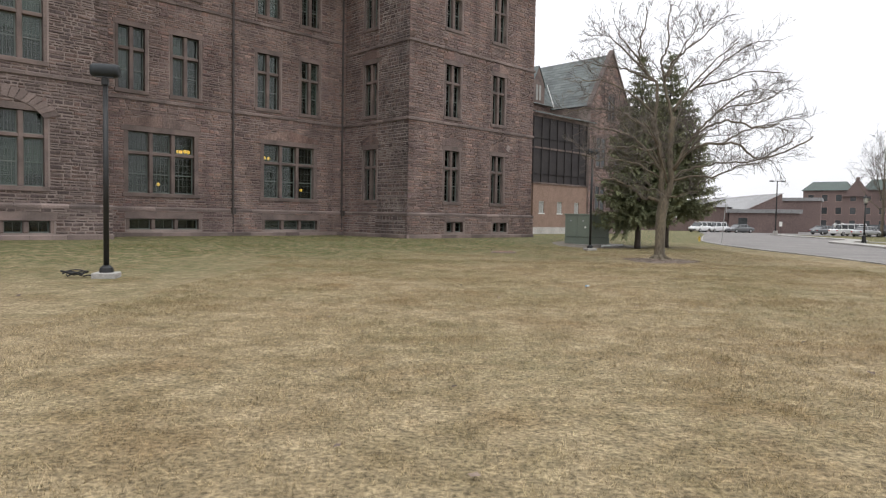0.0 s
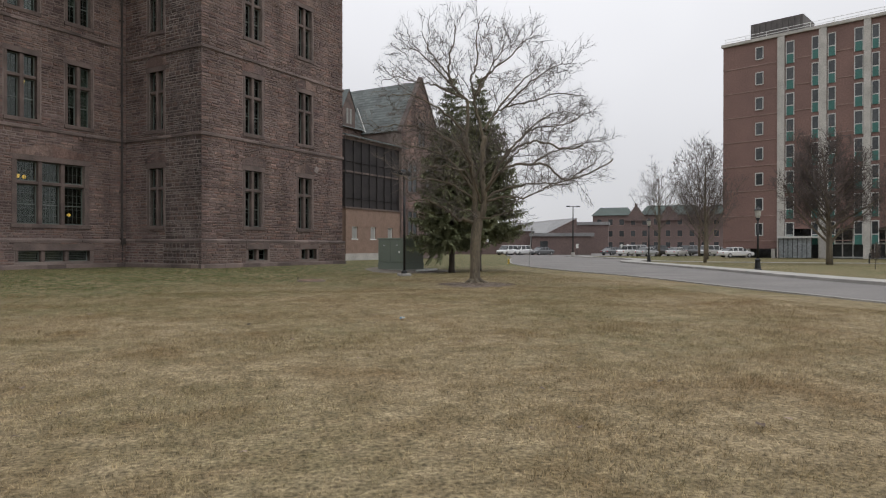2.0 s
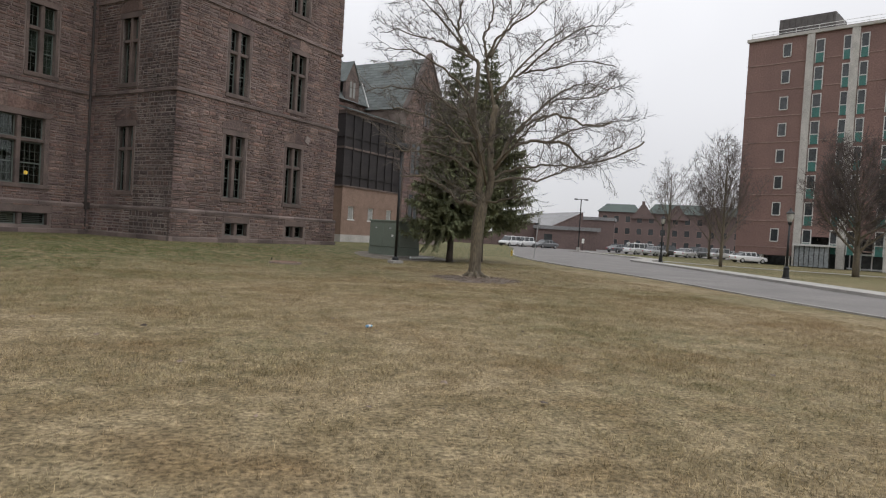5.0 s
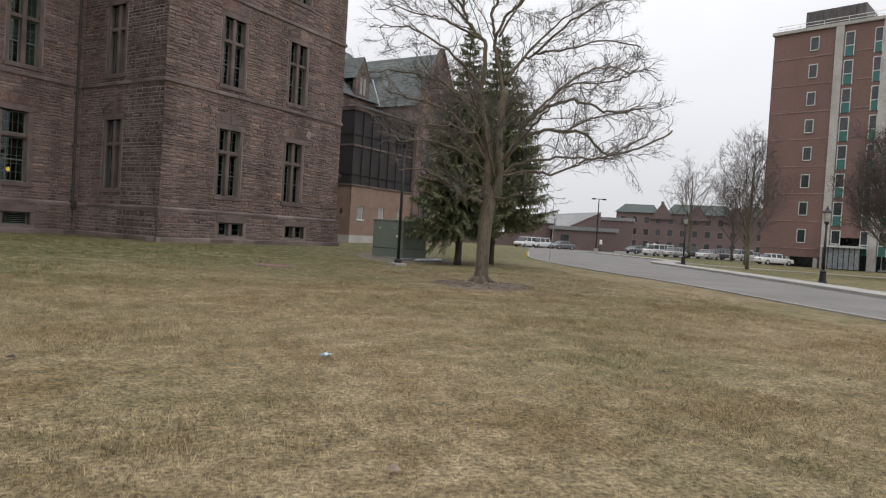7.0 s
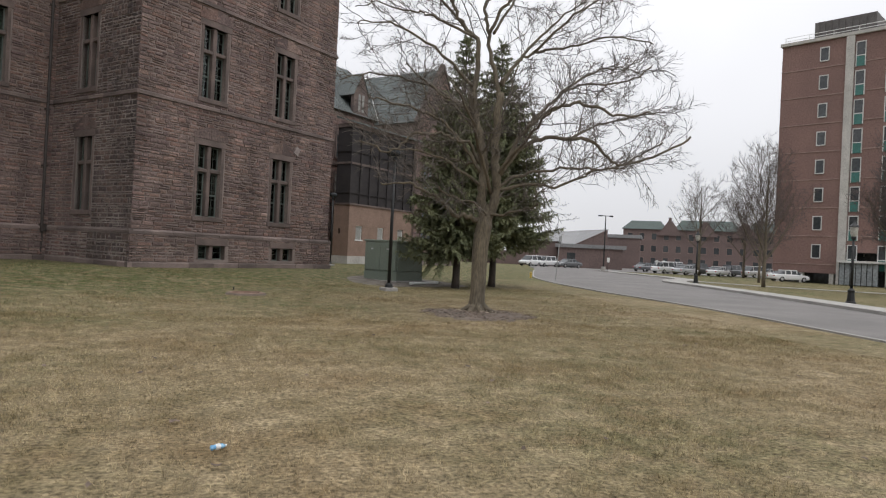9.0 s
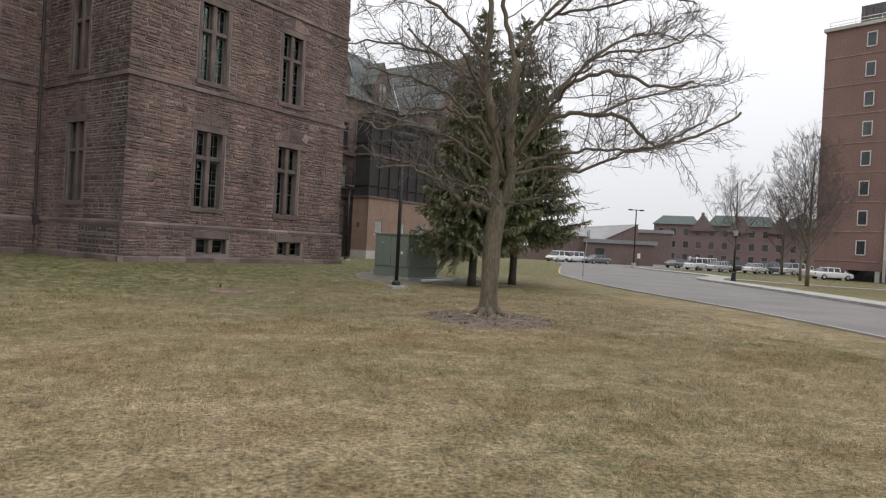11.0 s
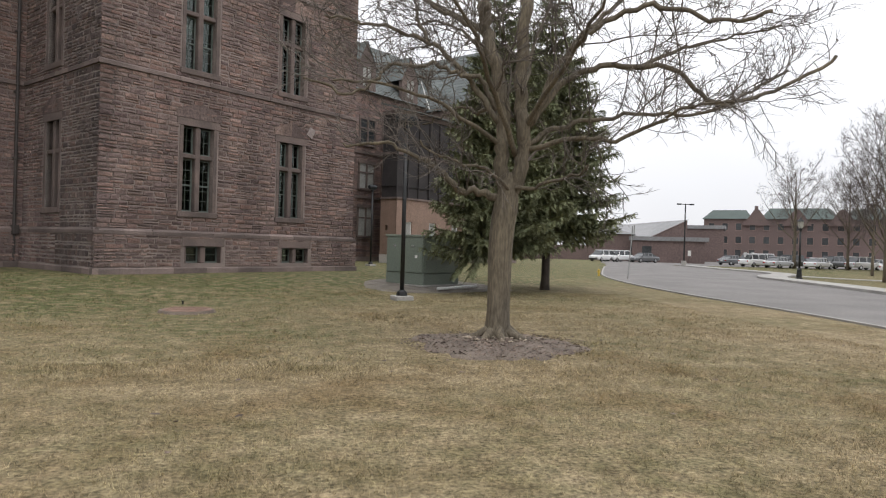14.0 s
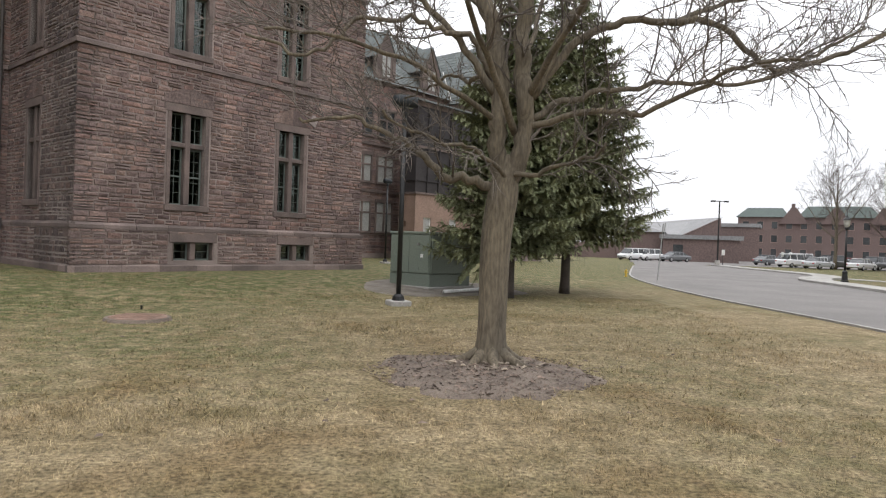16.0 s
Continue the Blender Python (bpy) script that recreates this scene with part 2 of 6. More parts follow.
WHITE = mat("white_paint", (0.72, 0.72, 0.70), (0.64, 0.64, 0.62), 1.5, 20, 0.6, bump=0.05)
PALE = mat("pale_limestone", (0.48, 0.46, 0.425), (0.37, 0.355, 0.325), 0.6, 12, 0.9, bump=0.1)
TEAL = mat("green_spandrel", (0.038, 0.150, 0.128), (0.032, 0.125, 0.108), 1, 8, 0.5, bump=0)
DARKGLASS = mat("far_dark_glass", (0.035, 0.04, 0.042), (0.06, 0.065, 0.068), 0.3, 3, 0.15, bump=0)
TRANSF = mat("olive_green_enamel", (0.172, 0.200, 0.165), (0.150, 0.178, 0.147), 0.8, 25, 0.5, bump=0.03)
BARK = mat("grey_brown_bark", (0.150, 0.124, 0.086), (0.098, 0.082, 0.060), 3.5, 30, 0.95, bump=0.8, dist=0.02, grain=0.35, upright=0.22)
TWIG = mat("grey_twigs", (0.150, 0.128, 0.108), (0.088, 0.076, 0.066), 1.2, 30, 0.9, bump=0, island=0.25)
TWIG_FAR = mat("brown_twigs", (0.105, 0.085, 0.078), (0.08, 0.064, 0.058), 1, 10, 0.95, bump=0, island=0.2)
NEEDLE = mat("spruce_needles", (0.150, 0.168, 0.088), (0.202, 0.212, 0.112), 1.1, 18, 0.85, bump=0, island=0.40)
SPRUCEBARK = mat("spruce_bark", (0.075, 0.06, 0.05), (0.05, 0.042, 0.036), 3, 30, 0.95, bump=0.8)
MULCH = mat("bark_mulch", (0.205, 0.165, 0.132), (0.130, 0.102, 0.082), 2.5, 45, 0.95, bump=0.8, dist=0.03)
RUST = mat("rusty_iron", (0.275, 0.175, 0.130), (0.19, 0.125, 0.095), 4, 40, 0.85, bump=0.2)
TYRE = mat("tyre_rubber", (0.015, 0.015, 0.015), (0.022, 0.022, 0.022), 4, 40, 0.8, bump=0.1)
CHROME = mat("bright_metal", (0.55, 0.55, 0.56), (0.45, 0.45, 0.46), 4, 40, 0.3, metal=0.9, bump=0)


# ---------------------------------------------------------------- mesh tools
class Shape:
    """Collects vertices and faces for one mesh."""

    def __init__(self):
        self.v, self.f = [], []

    def add(self, verts, faces):
        k = len(self.v)
        self.v += [tuple(p) for p in verts]
        self.f += [tuple(i + k for i in q) for q in faces]
        return self

    def box(self, x0, x1, y0, y1, z0, z1):
        return self.add([(x0, y0, z0), (x1, y0, z0), (x1, y1, z0), (x0, y1, z0), (x0, y0, z1), (x1, y0, z1), (x1, y1, z1), (x0, y1, z1)],
                        [(0, 3, 2, 1), (4, 5, 6, 7), (0, 1, 5, 4), (1, 2, 6, 5), (2, 3, 7, 6), (3, 0, 4, 7)])

    def soft_box(self, x0, x1, y0, y1, z0, z1, c):
        """A box whose edges are cut off by c."""
        vs, fs = [], []
        for i in (0, 1):
            for j in (0, 1):
                for k in (0, 1):
                    x, y, z = (x0, x1)[i], (y0, y1)[j], (z0, z1)[k]
                    sx, sy, sz = (c, -c)[i], (c, -c)[j], (c, -c)[k]
                    vs += [(x, y + sy, z + sz), (x + sx, y, z + sz), (x + sx, y + sy, z)]
        ix = lambda i, j, k, a: (i * 4 + j * 2 + k) * 3 + a
        for i in (0, 1):
            fs.append((ix(i, 0, 0, 0), ix(i, 0, 1, 0), ix(i, 1, 1, 0), ix(i, 1, 0, 0)))
            fs.append((ix(0, i, 0, 1), ix(1, i, 0, 1), ix(1, i, 1, 1), ix(0, i, 1, 1)))
            fs.append((ix(0, 0, i, 2), ix(0, 1, i, 2), ix(1, 1, i, 2), ix(1, 0, i, 2)))
        for i in (0, 1):
            for j in (0, 1):
                fs.append((ix(i, j, 0, 0), ix(i, j, 1, 0), ix(i, j, 1, 1), ix(i, j, 0, 1)))
                fs.append((ix(i, 0, j, 0), ix(i, 1, j, 0), ix(i, 1, j, 2), ix(i, 0, j, 2)))
                fs.append((ix(0, i, j, 1), ix(1, i, j, 1), ix(1, i, j, 2), ix(0, i, j, 2)))
                for k in (0, 1):
                    fs.append((ix(i, j, k, 0), ix(i, j, k, 1), ix(i, j, k, 2)))
        return self.add(vs, fs)

    def tube(self, path, radii, n=8, caps=True):
        """A round tube along the points of path."""
        path = [Vector(p) for p in path]
        k = len(self.v)
        side = None
        for i, p in enumerate(path):
            d = (path[min(i + 1, len(path) - 1)] - path[max(i - 1, 0)])
            d = d.normalized() if d.length > 1e-9 else Vector((0, 0, 1))
            if side is None:
                side = d.orthogonal().normalized()
            side = (side - d * side.dot(d))
            side = side.normalized() if side.length > 1e-6 else d.orthogonal().normalized()
            up = d.cross(side)
            for j in range(n):
                a = 2 * math.pi * j / n
                self.v.append(tuple(p + (side * math.cos(a) + up * math.sin(a)) * radii[i]))
        for i in range(len(path) - 1):
            for j in range(n):
                a, b = k + i * n + j, k + i * n + (j + 1) % n
                self.f.append((a, b, b + n, a + n))
        if caps:
            self.f.append(tuple(k + j for j in reversed(range(n))))
            self.f.append(tuple(k + (len(path) - 1) * n + j for j in range(n)))
        return self

    def prism(self, outline, axis, lo, hi):
        """An outline of (a, b) pairs pushed along an axis from lo to hi."""
        n = len(outline)
        put = {"x": lambda a, b, t: (t, a, b), "y": lambda a, b, t: (a, t, b), "z": lambda a, b, t: (a, b, t)}[axis]
        vs = [put(a, b, lo) for a, b in outline] + [put(a, b, hi) for a, b in outline]
        return self.add(vs, [tuple(reversed(range(n))), tuple(range(n, 2 * n))] + [(i, (i + 1) % n, n + (i + 1) % n, n + i) for i in range(n)])

    def done(self, name, material, smooth=False, at=None):
        me = bpy.data.meshes.new(name)
        me.from_pydata(self.v, [], self.f)
        bm = bmesh.new()
        bm.from_mesh(me)
        bmesh.ops.recalc_face_normals(bm, faces=bm.faces)
        bm.to_mesh(me)
        bm.free()
        me.materials.append(material)
        if smooth:
            me.polygons.foreach_set("use_smooth", [True] * len(me.polygons))
        ob = new(name, me)
        if at is not None:
            ob.matrix_world = at
        return ob


def part(name, shape, material, parent, label="", smooth=False, at=None):
    ob = shape.done(name, material, smooth)
    ob.parent = parent
    if at is not None:
        ob.matrix_basis = at
    if label:
        ob["label"] = label
    return ob


def thing(name, m, label, category, group="", kind=""):
    ob = new(name)
    ob.empty_display_size = 0.3
    ob.matrix_world = m
    return tagged(ob, label, category, group, kind)


def smooth01(t):
    t = min(max(t, 0.0), 1.0)
    return t * t * (3 - 2 * t)


TREE = Vector((8.60, 27.55))


def level(x, y):
    """Height of the ground."""
    s, d = x * AX.x + y * AX.y, x * AY.x + y * AY.y
    h = 0.32 * smooth01((d - 20.5) / 9.0) * (1 - smooth01((s - 40) / 14))
    h += 0.03 * math.exp(-((Vector((x, y)) - TREE).length / 1.1) ** 2)
    return h


def spot(x, y, turn=0.0, up=0.0):
    return pose(x, y, level(x, y) + up, 0, 0, turn)


# ---------------------------------------------------------------- ground, road, pavements
def axis_steps(lo, hi, step):
    far = [3000, 1500, 700, 350, 200, 130, 90, 70]
    return [-f for f in far if -f < lo - 1] + [lo + i * step for i in range(int((hi - lo) / step) + 1)] + [f for f in reversed(far) if f > hi + 1]


gx, gy = axis_steps(-36, 60, 0.8), axis_steps(-12, 68, 0.8)
g = Shape()
for yy in gy:
    for xx in gx:
        near = -34 < xx < 58 and -10 < yy < 66
        g.v.append((xx, yy, level(xx, yy) + (0.022 * noise.noise(Vector((xx * 0.5, yy * 0.5, 0))) if near and xx < 15 else 0) - (0.0 if near else 0.02)))
W = len(gx)
for j in range(len(gy) - 1):
    for i in range(W - 1):
        g.f.append((j * W + i, j * W + i + 1, (j + 1) * W + i + 1, (j + 1) * W + i))
tagged(g.done("ground", LAWN, True), "patchy straw and green winter lawn reaching into the distance", "lawn", kind="structure")

NEAR_EDGE = [(16.3, -60), (16.4, 8), (16.8, 19), (17.3, 24), (18.0, 28.5), (18.4, 33), (18.5, 37), (18.6, 41), (19.5, 48.8), (21.4, 57), (25, 67), (29, 77.5), (33, 88), (38, 102), (44, 118)]
FAR_EDGE = [(21.5, -60), (21.6, 8), (22.3, 16), (23.0, 21), (24.2, 27), (26.3, 34), (28.3, 41), (30.2, 48), (31.6, 54), (32.8, 58.4), (35.5, 62.5), (39, 66.5), (40.9, 72), (42, 82), (44, 93)]


def ribbon(inner, outer, z0, z1, skirt=True):
    s = Shape()
    n = len(inner)
    for a, b in zip(inner, outer):
        s.v += [(*a, z1), (*b, z1)]
        if skirt:
            s.v += [(*a, z0), (*b, z0)]
    k = 4 if skirt else 2
    for i in range(n - 1):
        a, b = i * k, (i + 1) * k
        s.f.append((a, a + 1, b + 1, b))
        if skirt:
            s.f += [(a, b, b + 2, a + 2), (a + 1, a + 3, b + 3, b + 1)]
    if skirt:
        s.f += [(0, 2, 3, 1), ((n - 1) * 4, (n - 1) * 4 + 1, (n - 1) * 4 + 3, (n - 1) * 4 + 2)]
    return s


def offset(line, w):
    out = []
    for i, p in enumerate(line):
        a, b = Vector(line[max(i - 1, 0)]), Vector(line[min(i + 1, len(line) - 1)])
        d = (b - a).normalized()
        out.append((p[0] + d.y * w, p[1] - d.x * w))
    return out


def dense(line, n=5):
    """The same bend with more points on it."""
    out = []
    for i in range(len(line) - 1):
        p0, p1, p2, p3 = (Vector(line[min(max(k, 0), len(line) - 1)]) for k in (i - 1, i, i + 1, i + 2))
        for j in range(n):
            t = j / n
            out.append(tuple(0.5 * (2 * p1 + (p2 - p0) * t + (2 * p0 - 5 * p1 + 4 * p2 - p3) * t * t + (3 * p1 - p0 - 3 * p2 + p3) * t ** 3)))
    return out + [tuple(line[-1])]


NEAR_EDGE, FAR_EDGE = dense(NEAR_EDGE), dense(FAR_EDGE)
tagged(ribbon(NEAR_EDGE, FAR_EDGE, -0.3, 0.035).done("road", ASPHALT), "grey worn asphalt campus road bending past the lawn", "road", kind="structure")
lot = Shape().prism([(42.8, 93), (46, 98), (58, 99), (73, 102), (86, 93), (130, 100), (170, 150), (150, 190), (60, 170), (43.5, 118), (37.5, 102)], "z", -0.3, 0.02)
tagged(lot.done("parking_lot", ASPHALT), "broad grey asphalt car park beyond the lawn", "car park", kind="structure")
tagged(ribbon(offset(NEAR_EDGE[5:58], -0.12), NEAR_EDGE[5:58], -0.3, 0.052).done("kerb", CONCRETE), "low pale concrete edge between lawn and road", "kerb", kind="structure")
tagged(ribbon(FAR_EDGE, offset(FAR_EDGE, 0.18), -0.3, 0.17).done("kerb", CONCRETE), "raised pale concrete kerb along the road", "kerb", kind="structure")
tagged(ribbon(offset(FAR_EDGE, 0.18), offset(FAR_EDGE, 1.9), -0.3, 0.155).done("pavement", CONCRETE), "pale concrete pavement beside the road", "pavement", kind="structure")
path2 = dense([(41.2, 66.2), (43.5, 60.5), (50.7, 54.7), (62, 47), (80, 36)])
tagged(ribbon(path2, offset(path2, 1.6), -0.3, 0.03).done("pavement", CONCRETE), "concrete path across the far lawn", "pavement", kind="structure")


# ---------------------------------------------------------------- the sandstone building
hall = thing("sandstone_building", BUILD, "large brown sandstone institutional building with mullioned windows and slate roofs", "building")
STONES_LEFT = [300]
SLAB = stone_mat("smooth_sandstone_slab", "object", (0.150, 0.112, 0.102), (0.185, 0.138, 0.122))
DRESSED_ONE = mat("dressed_course_stone", (0.198, 0.152, 0.136), (0.112, 0.088, 0.080), 0.7, 26, 0.92, bump=0.5, dist=0.02, obrand=0.3)


def masonry(wall, at, a0, a1, z0, z1, holes, out, rng, single=None, tall=(0.105, 0.215), long=(0.22, 0.66), joint=0.010, material=None, proud=(0.010, 0.034)):
    """Split-faced blocks in uneven courses; the nearest ones are pieces of their own."""
    rest = Shape()
    z = z0
    unit = None
    while z < z1 - 0.04:
        h = min(rng.uniform(*tall), z1 - z)
        if z1 - z - h < 0.09:
            h = z1 - z
        free = [(a0, a1)]
        for (ha, hb, hz0, hz1) in holes:
            if hz0 < z + h * 0.5 < hz1:
                free = [q for (p0, p1) in free for q in ((p0, min(p1, ha)), (max(p0, hb), p1)) if q[1] - q[0] > 0.03]
        for p0, p1 in free:
            a = p0
            while a < p1 - 0.02:
                w = rng.uniform(*long) * (0.8 if h < 0.13 else 1.0)
                if p1 - a - w < 0.15:
                    w = p1 - a
                split = h > 0.17 and rng.random() < 0.25
                rows = ((z, z + h * 0.5), (z + h * 0.5, z + h)) if split else ((z, z + h),)
                for r0, r1 in rows:
                    x0, x1, y0, y1 = a + joint, a + w - joint, r0 + joint, r1 - joint
                    p = out + rng.uniform(*proud)
                    c = 0.017
                    j = lambda: rng.uniform(-0.015, 0.015)
                    vs = [(x0, 0.03, y0), (x1, 0.03, y0), (x1, 0.03, y1), (x0, 0.03, y1),
                          (x0 + c + j(), -p + j(), y0 + c + j()), (x1 - c + j(), -p + j(), y0 + c + j()), (x1 - c + j(), -p + j(), y1 - c + j()), (x0 + c + j(), -p + j(), y1 - c + j())]
                    vs.append((x0 + (x1 - x0) * rng.uniform(0.25, 0.75), -p - rng.uniform(0.0, 0.022), y0 + (y1 - y0) * rng.uniform(0.4, 0.75)))
                    fs = [(4, 5, 8), (5, 6, 8), (6, 7, 8), (7, 4, 8), (0, 1, 5, 4), (1, 2, 6, 5), (2, 3, 7, 6), (3, 0, 4, 7)]
                    if single and STONES_LEFT[0] > 0 and single[0] < a < single[1] and single[2] < r0 < single[3]:
                        STONES_LEFT[0] -= 1
                        one = bpy.data.meshes.new("stone")
                        cx, cz = (x0 + x1) / 2, (y0 + y1) / 2
                        one.from_pydata([(q[0] - cx, q[1], q[2] - cz) for q in vs], [], fs)
                        one.materials.append(STONE_ONE)
                        ob = new("stone", one)
                        ob.parent = wall
                        ob.matrix_basis = pose(cx, 0, cz)
                    else:
                        rest.add(vs, fs)
                a += w
        z += h
    me = bpy.data.meshes.new("stonework")
    me.from_pydata(rest.v, [], rest.f)
    me.materials.append(material or STONE)
    ob = new("stonework", me)
    ob.parent = wall
    ob["kind"] = "stuff"


def pierced(a0, a1, z0, z1, holes, y0, y1):
    """A thick wall with holes through it."""
    s = Shape()
    xs = sorted({a0, a1, *(h[0] for h in holes), *(h[1] for h in holes)})
    zs = sorted({z0, z1, *(h[2] for h in holes), *(h[3] for h in holes)})
    xs, zs = [x for x in xs if a0 <= x <= a1], [q for q in zs if z0 <= q <= z1]
    for i in range(len(xs) - 1):
        run = None
        for k in range(len(zs) - 1):
            cx, cz = (xs[i] + xs[i + 1]) / 2, (zs[k] + zs[k + 1]) / 2
            solid = not any(h[0] < cx < h[1] and h[2] < cz < h[3] for h in holes)
            if solid and run is None:
                run = zs[k]
            if run is not None and (not solid or k == len(zs) - 2):
                s.box(xs[i], xs[i + 1], y0, y1, run, zs[k + 1] if solid else zs[k])
                run = None
    return s


def stone_window(parent, at, a0, a1, z0, z1, lights, transom, rng, pale_panel=0.0, bars=2, jamb=0.15, lintel=0.3, sill=0.22, grille=False):
    """A stone-mullioned window: surround, mullions, transom, sashes with glazing bars, panes."""
    s = Shape()
    o = 0.018
    s.soft_box(a0 - jamb, a0, -o, 0.34, z0, z1, 0.012).soft_box(a1, a1 + jamb, -o, 0.34, z0, z1, 0.012)
    s.soft_box(a0 - jamb - 0.12, a1 + jamb + 0.12, -o - 0.008, 0.34, z1, z1 + lintel, 0.015)
    win = part("window", s, DRESSED, parent, "mullioned window in a dressed sandstone surround", at=at)
    if sill:
        part("window_sill", Shape().soft_box(a0 - jamb - 0.05, a1 + jamb + 0.05, -0.075, 0.34, z0 - sill, z0, 0.02), DRESSED, win)
    m = 0.21
    edges = [a0 + (a1 - a0) * i / lights for i in range(lights + 1)]
    for e in edges[1:-1]:
        part("mullion", Shape().soft_box(e - m / 2, e + m / 2, 0.035, 0.32, z0, z1, 0.03), DRESSED, win)
    rows = [(z0, z1)]
    if transom:
        part("transom", Shape().soft_box(a0, a1, 0.055, 0.31, transom - 0.085, transom + 0.085, 0.025), DRESSED, win)
        rows = [(z0, transom - 0.085), (transom + 0.085, z1)]
    for i in range(lights):
        x0, x1 = edges[i] + (m / 2 if i else 0), edges[i + 1] - (m / 2 if i < lights - 1 else 0)
        for k, (b, t) in enumerate(rows):
            f, y = 0.06, 0.25
            sash = Shape().box(x0, x0 + f, y, y + 0.07, b, t).box(x1 - f, x1, y, y + 0.07, b, t).box(x0 + f, x1 - f, y, y + 0.07, b, b + f).box(x0 + f, x1 - f, y, y + 0.07, t - f, t)
            if grille:
                z = b + f + 0.05
                while z < t - f - 0.03:
                    sash.box(x0 + f, x1 - f, y + 0.005, y + 0.05, z, z + 0.025)
                    z += 0.09
            else:
                if k == 0 and transom:
                    mid = (b + t) / 2
                    sash.box(x0 + f, x1 - f, y - 0.01, y + 0.06, mid - 0.03, mid + 0.03)
                for q in range(1, bars):
                    xx = x0 + f + (x1 - x0 - 2 * f) * q / bars
                    sash.box(xx - 0.008, xx + 0.008, y + 0.02, y + 0.05, b + f, t - f)
                n = max(1, round((t - b) / 0.42))
                for q in range(1, n):
                    zz = b + f + (t - b - 2 * f) * q / n
                    sash.box(x0 + f, x1 - f, y + 0.024, y + 0.046, zz - 0.008, zz + 0.008)
            part("sash", sash, SASH, win, "dark green painted sash with thin glazing bars")
            pane = part("pane", Shape().box(x0 + f, x1 - f, y + 0.034, y + 0.038, b + f, t - f), GLASS, win)
            pane.visible_shadow = False
        # Pale panels: blinds, and painted sky reflection in pavilion and main upper windows.
        if pale_panel and rng.random() < pale_panel:
            drop = rng.choice([0.35, 0.55, 0.75, 1.0])
            t = z1 if rng.random() < 0.4 or not transom else transom
            part("pale_panel", Shape().box(x0 + 0.02, x1 - 0.02, 0.318, 0.33, z0 + (t - z0) * (1 - drop), t), PALE_PANEL, win, "pale panel behind the glass, standing for blind and reflected sky")
    return win


def stone_wall(name, at, a0, a1, top, holes, bands, rng, plinth=1.72, plinth_out=0.13, single=None, ends=(0.0, 0.0), joint=0.010, rubble=None, face=None):
    """Backing with real openings, blocks on its face, plinth, water table and string courses."""
    wall = part(name, pierced(a0, a1, -0.4, top, holes, 0.0, 0.55), POINTING if rubble else MORTAR, hall, "wall of coursed split-faced brown sandstone", at=at)
    grown = [(h[0] - 0.2, h[1] + 0.2, h[2] - 0.22, h[3] + 0.3) for h in holes]
    low = [h for h in grown if h[2] < plinth]
    pl = pierced(a0 - ends[0], a1 + ends[1], -0.4, plinth, [(h[0] + 0.2, h[1] - 0.2, h[2] + 0.22, h[3] - 0.3) for h in low], -plinth_out, -0.001)
    for k in range(0, len(pl.v), 8):
        lo, hi = pl.v[k], pl.v[k + 6]
        part("plinth_block", Shape().box(lo[0], hi[0], lo[1], hi[1], lo[2], hi[2]), POINTING if rubble else MORTAR, wall)
    edges = [plinth + 0.2] + [b for q in bands for b in (q, q + 0.18)] + [top]
    split = rubble or a1
    masonry(wall, at, a0 - ends[0] - 0.02, split + (0 if rubble else ends[1] + 0.02), 0.56, plinth, low, plinth_out, rng, single, joint=joint, material=face)
    if rubble:
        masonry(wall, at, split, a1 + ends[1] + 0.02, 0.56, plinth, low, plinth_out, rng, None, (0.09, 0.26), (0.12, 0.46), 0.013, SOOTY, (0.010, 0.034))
    for b, t in zip(edges[0::2], edges[1::2]):
        masonry(wall, at, a0 - 0.02 * bool(ends[0]), split + (0 if rubble else 0.02 * bool(ends[1])), b, t, grown, 0.0, rng, single, joint=joint, material=face)
        if rubble:
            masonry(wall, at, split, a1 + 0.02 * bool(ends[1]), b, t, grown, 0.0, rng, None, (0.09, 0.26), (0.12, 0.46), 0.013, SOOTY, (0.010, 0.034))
    # foot course, water table with sloped top, string courses: dressed blocks end to end
    for z, h, o, slope in [(0.14, 0.40, plinth_out + 0.06, 0.03), (plinth, 0.2, plinth_out + 0.03, 0.10)] + [(q, 0.18, 0.085, 0.04) for q in bands]:
        a = a0 - (o if ends[0] else 0)
        stop = a1 + (o if ends[1] else 0)
        while a < stop - 0.02:
            w = rng.uniform(0.9, 1.7)
            if stop - a - w < 0.5:
                w = stop - a
            if not any(hh[0] + 0.15 < a + w / 2 < hh[1] - 0.15 and hh[2] + 0.22 < z + h / 2 < hh[3] - 0.3 for hh in grown):
                j = rng.uniform(-0.008, 0.008)
                part("course_stone", Shape().prism([(-o + j, z + 0.006), (0.02, z + 0.006), (0.02, z + h), (-o + slope + j, z + h), (-o + j, z + h - slope * 0.7 - 0.01)], "x", a + 0.006, a + w - 0.006), DRESSED_ONE, wall)
            a += w
    return wall


def arch_stone(wall, ring, deep):
    """One wedge of an arch, standing proud of the wall."""
    part("arch_stone", Shape().add([(x, 0.02, z) for x, z in ring] + [(x, -deep, z) for x, z in ring], [(4, 5, 6, 7), (0, 1, 5, 4), (1, 2, 6, 5), (2, 3, 7, 6), (3, 0, 4, 7)]), DRESSED_ONE, wall)


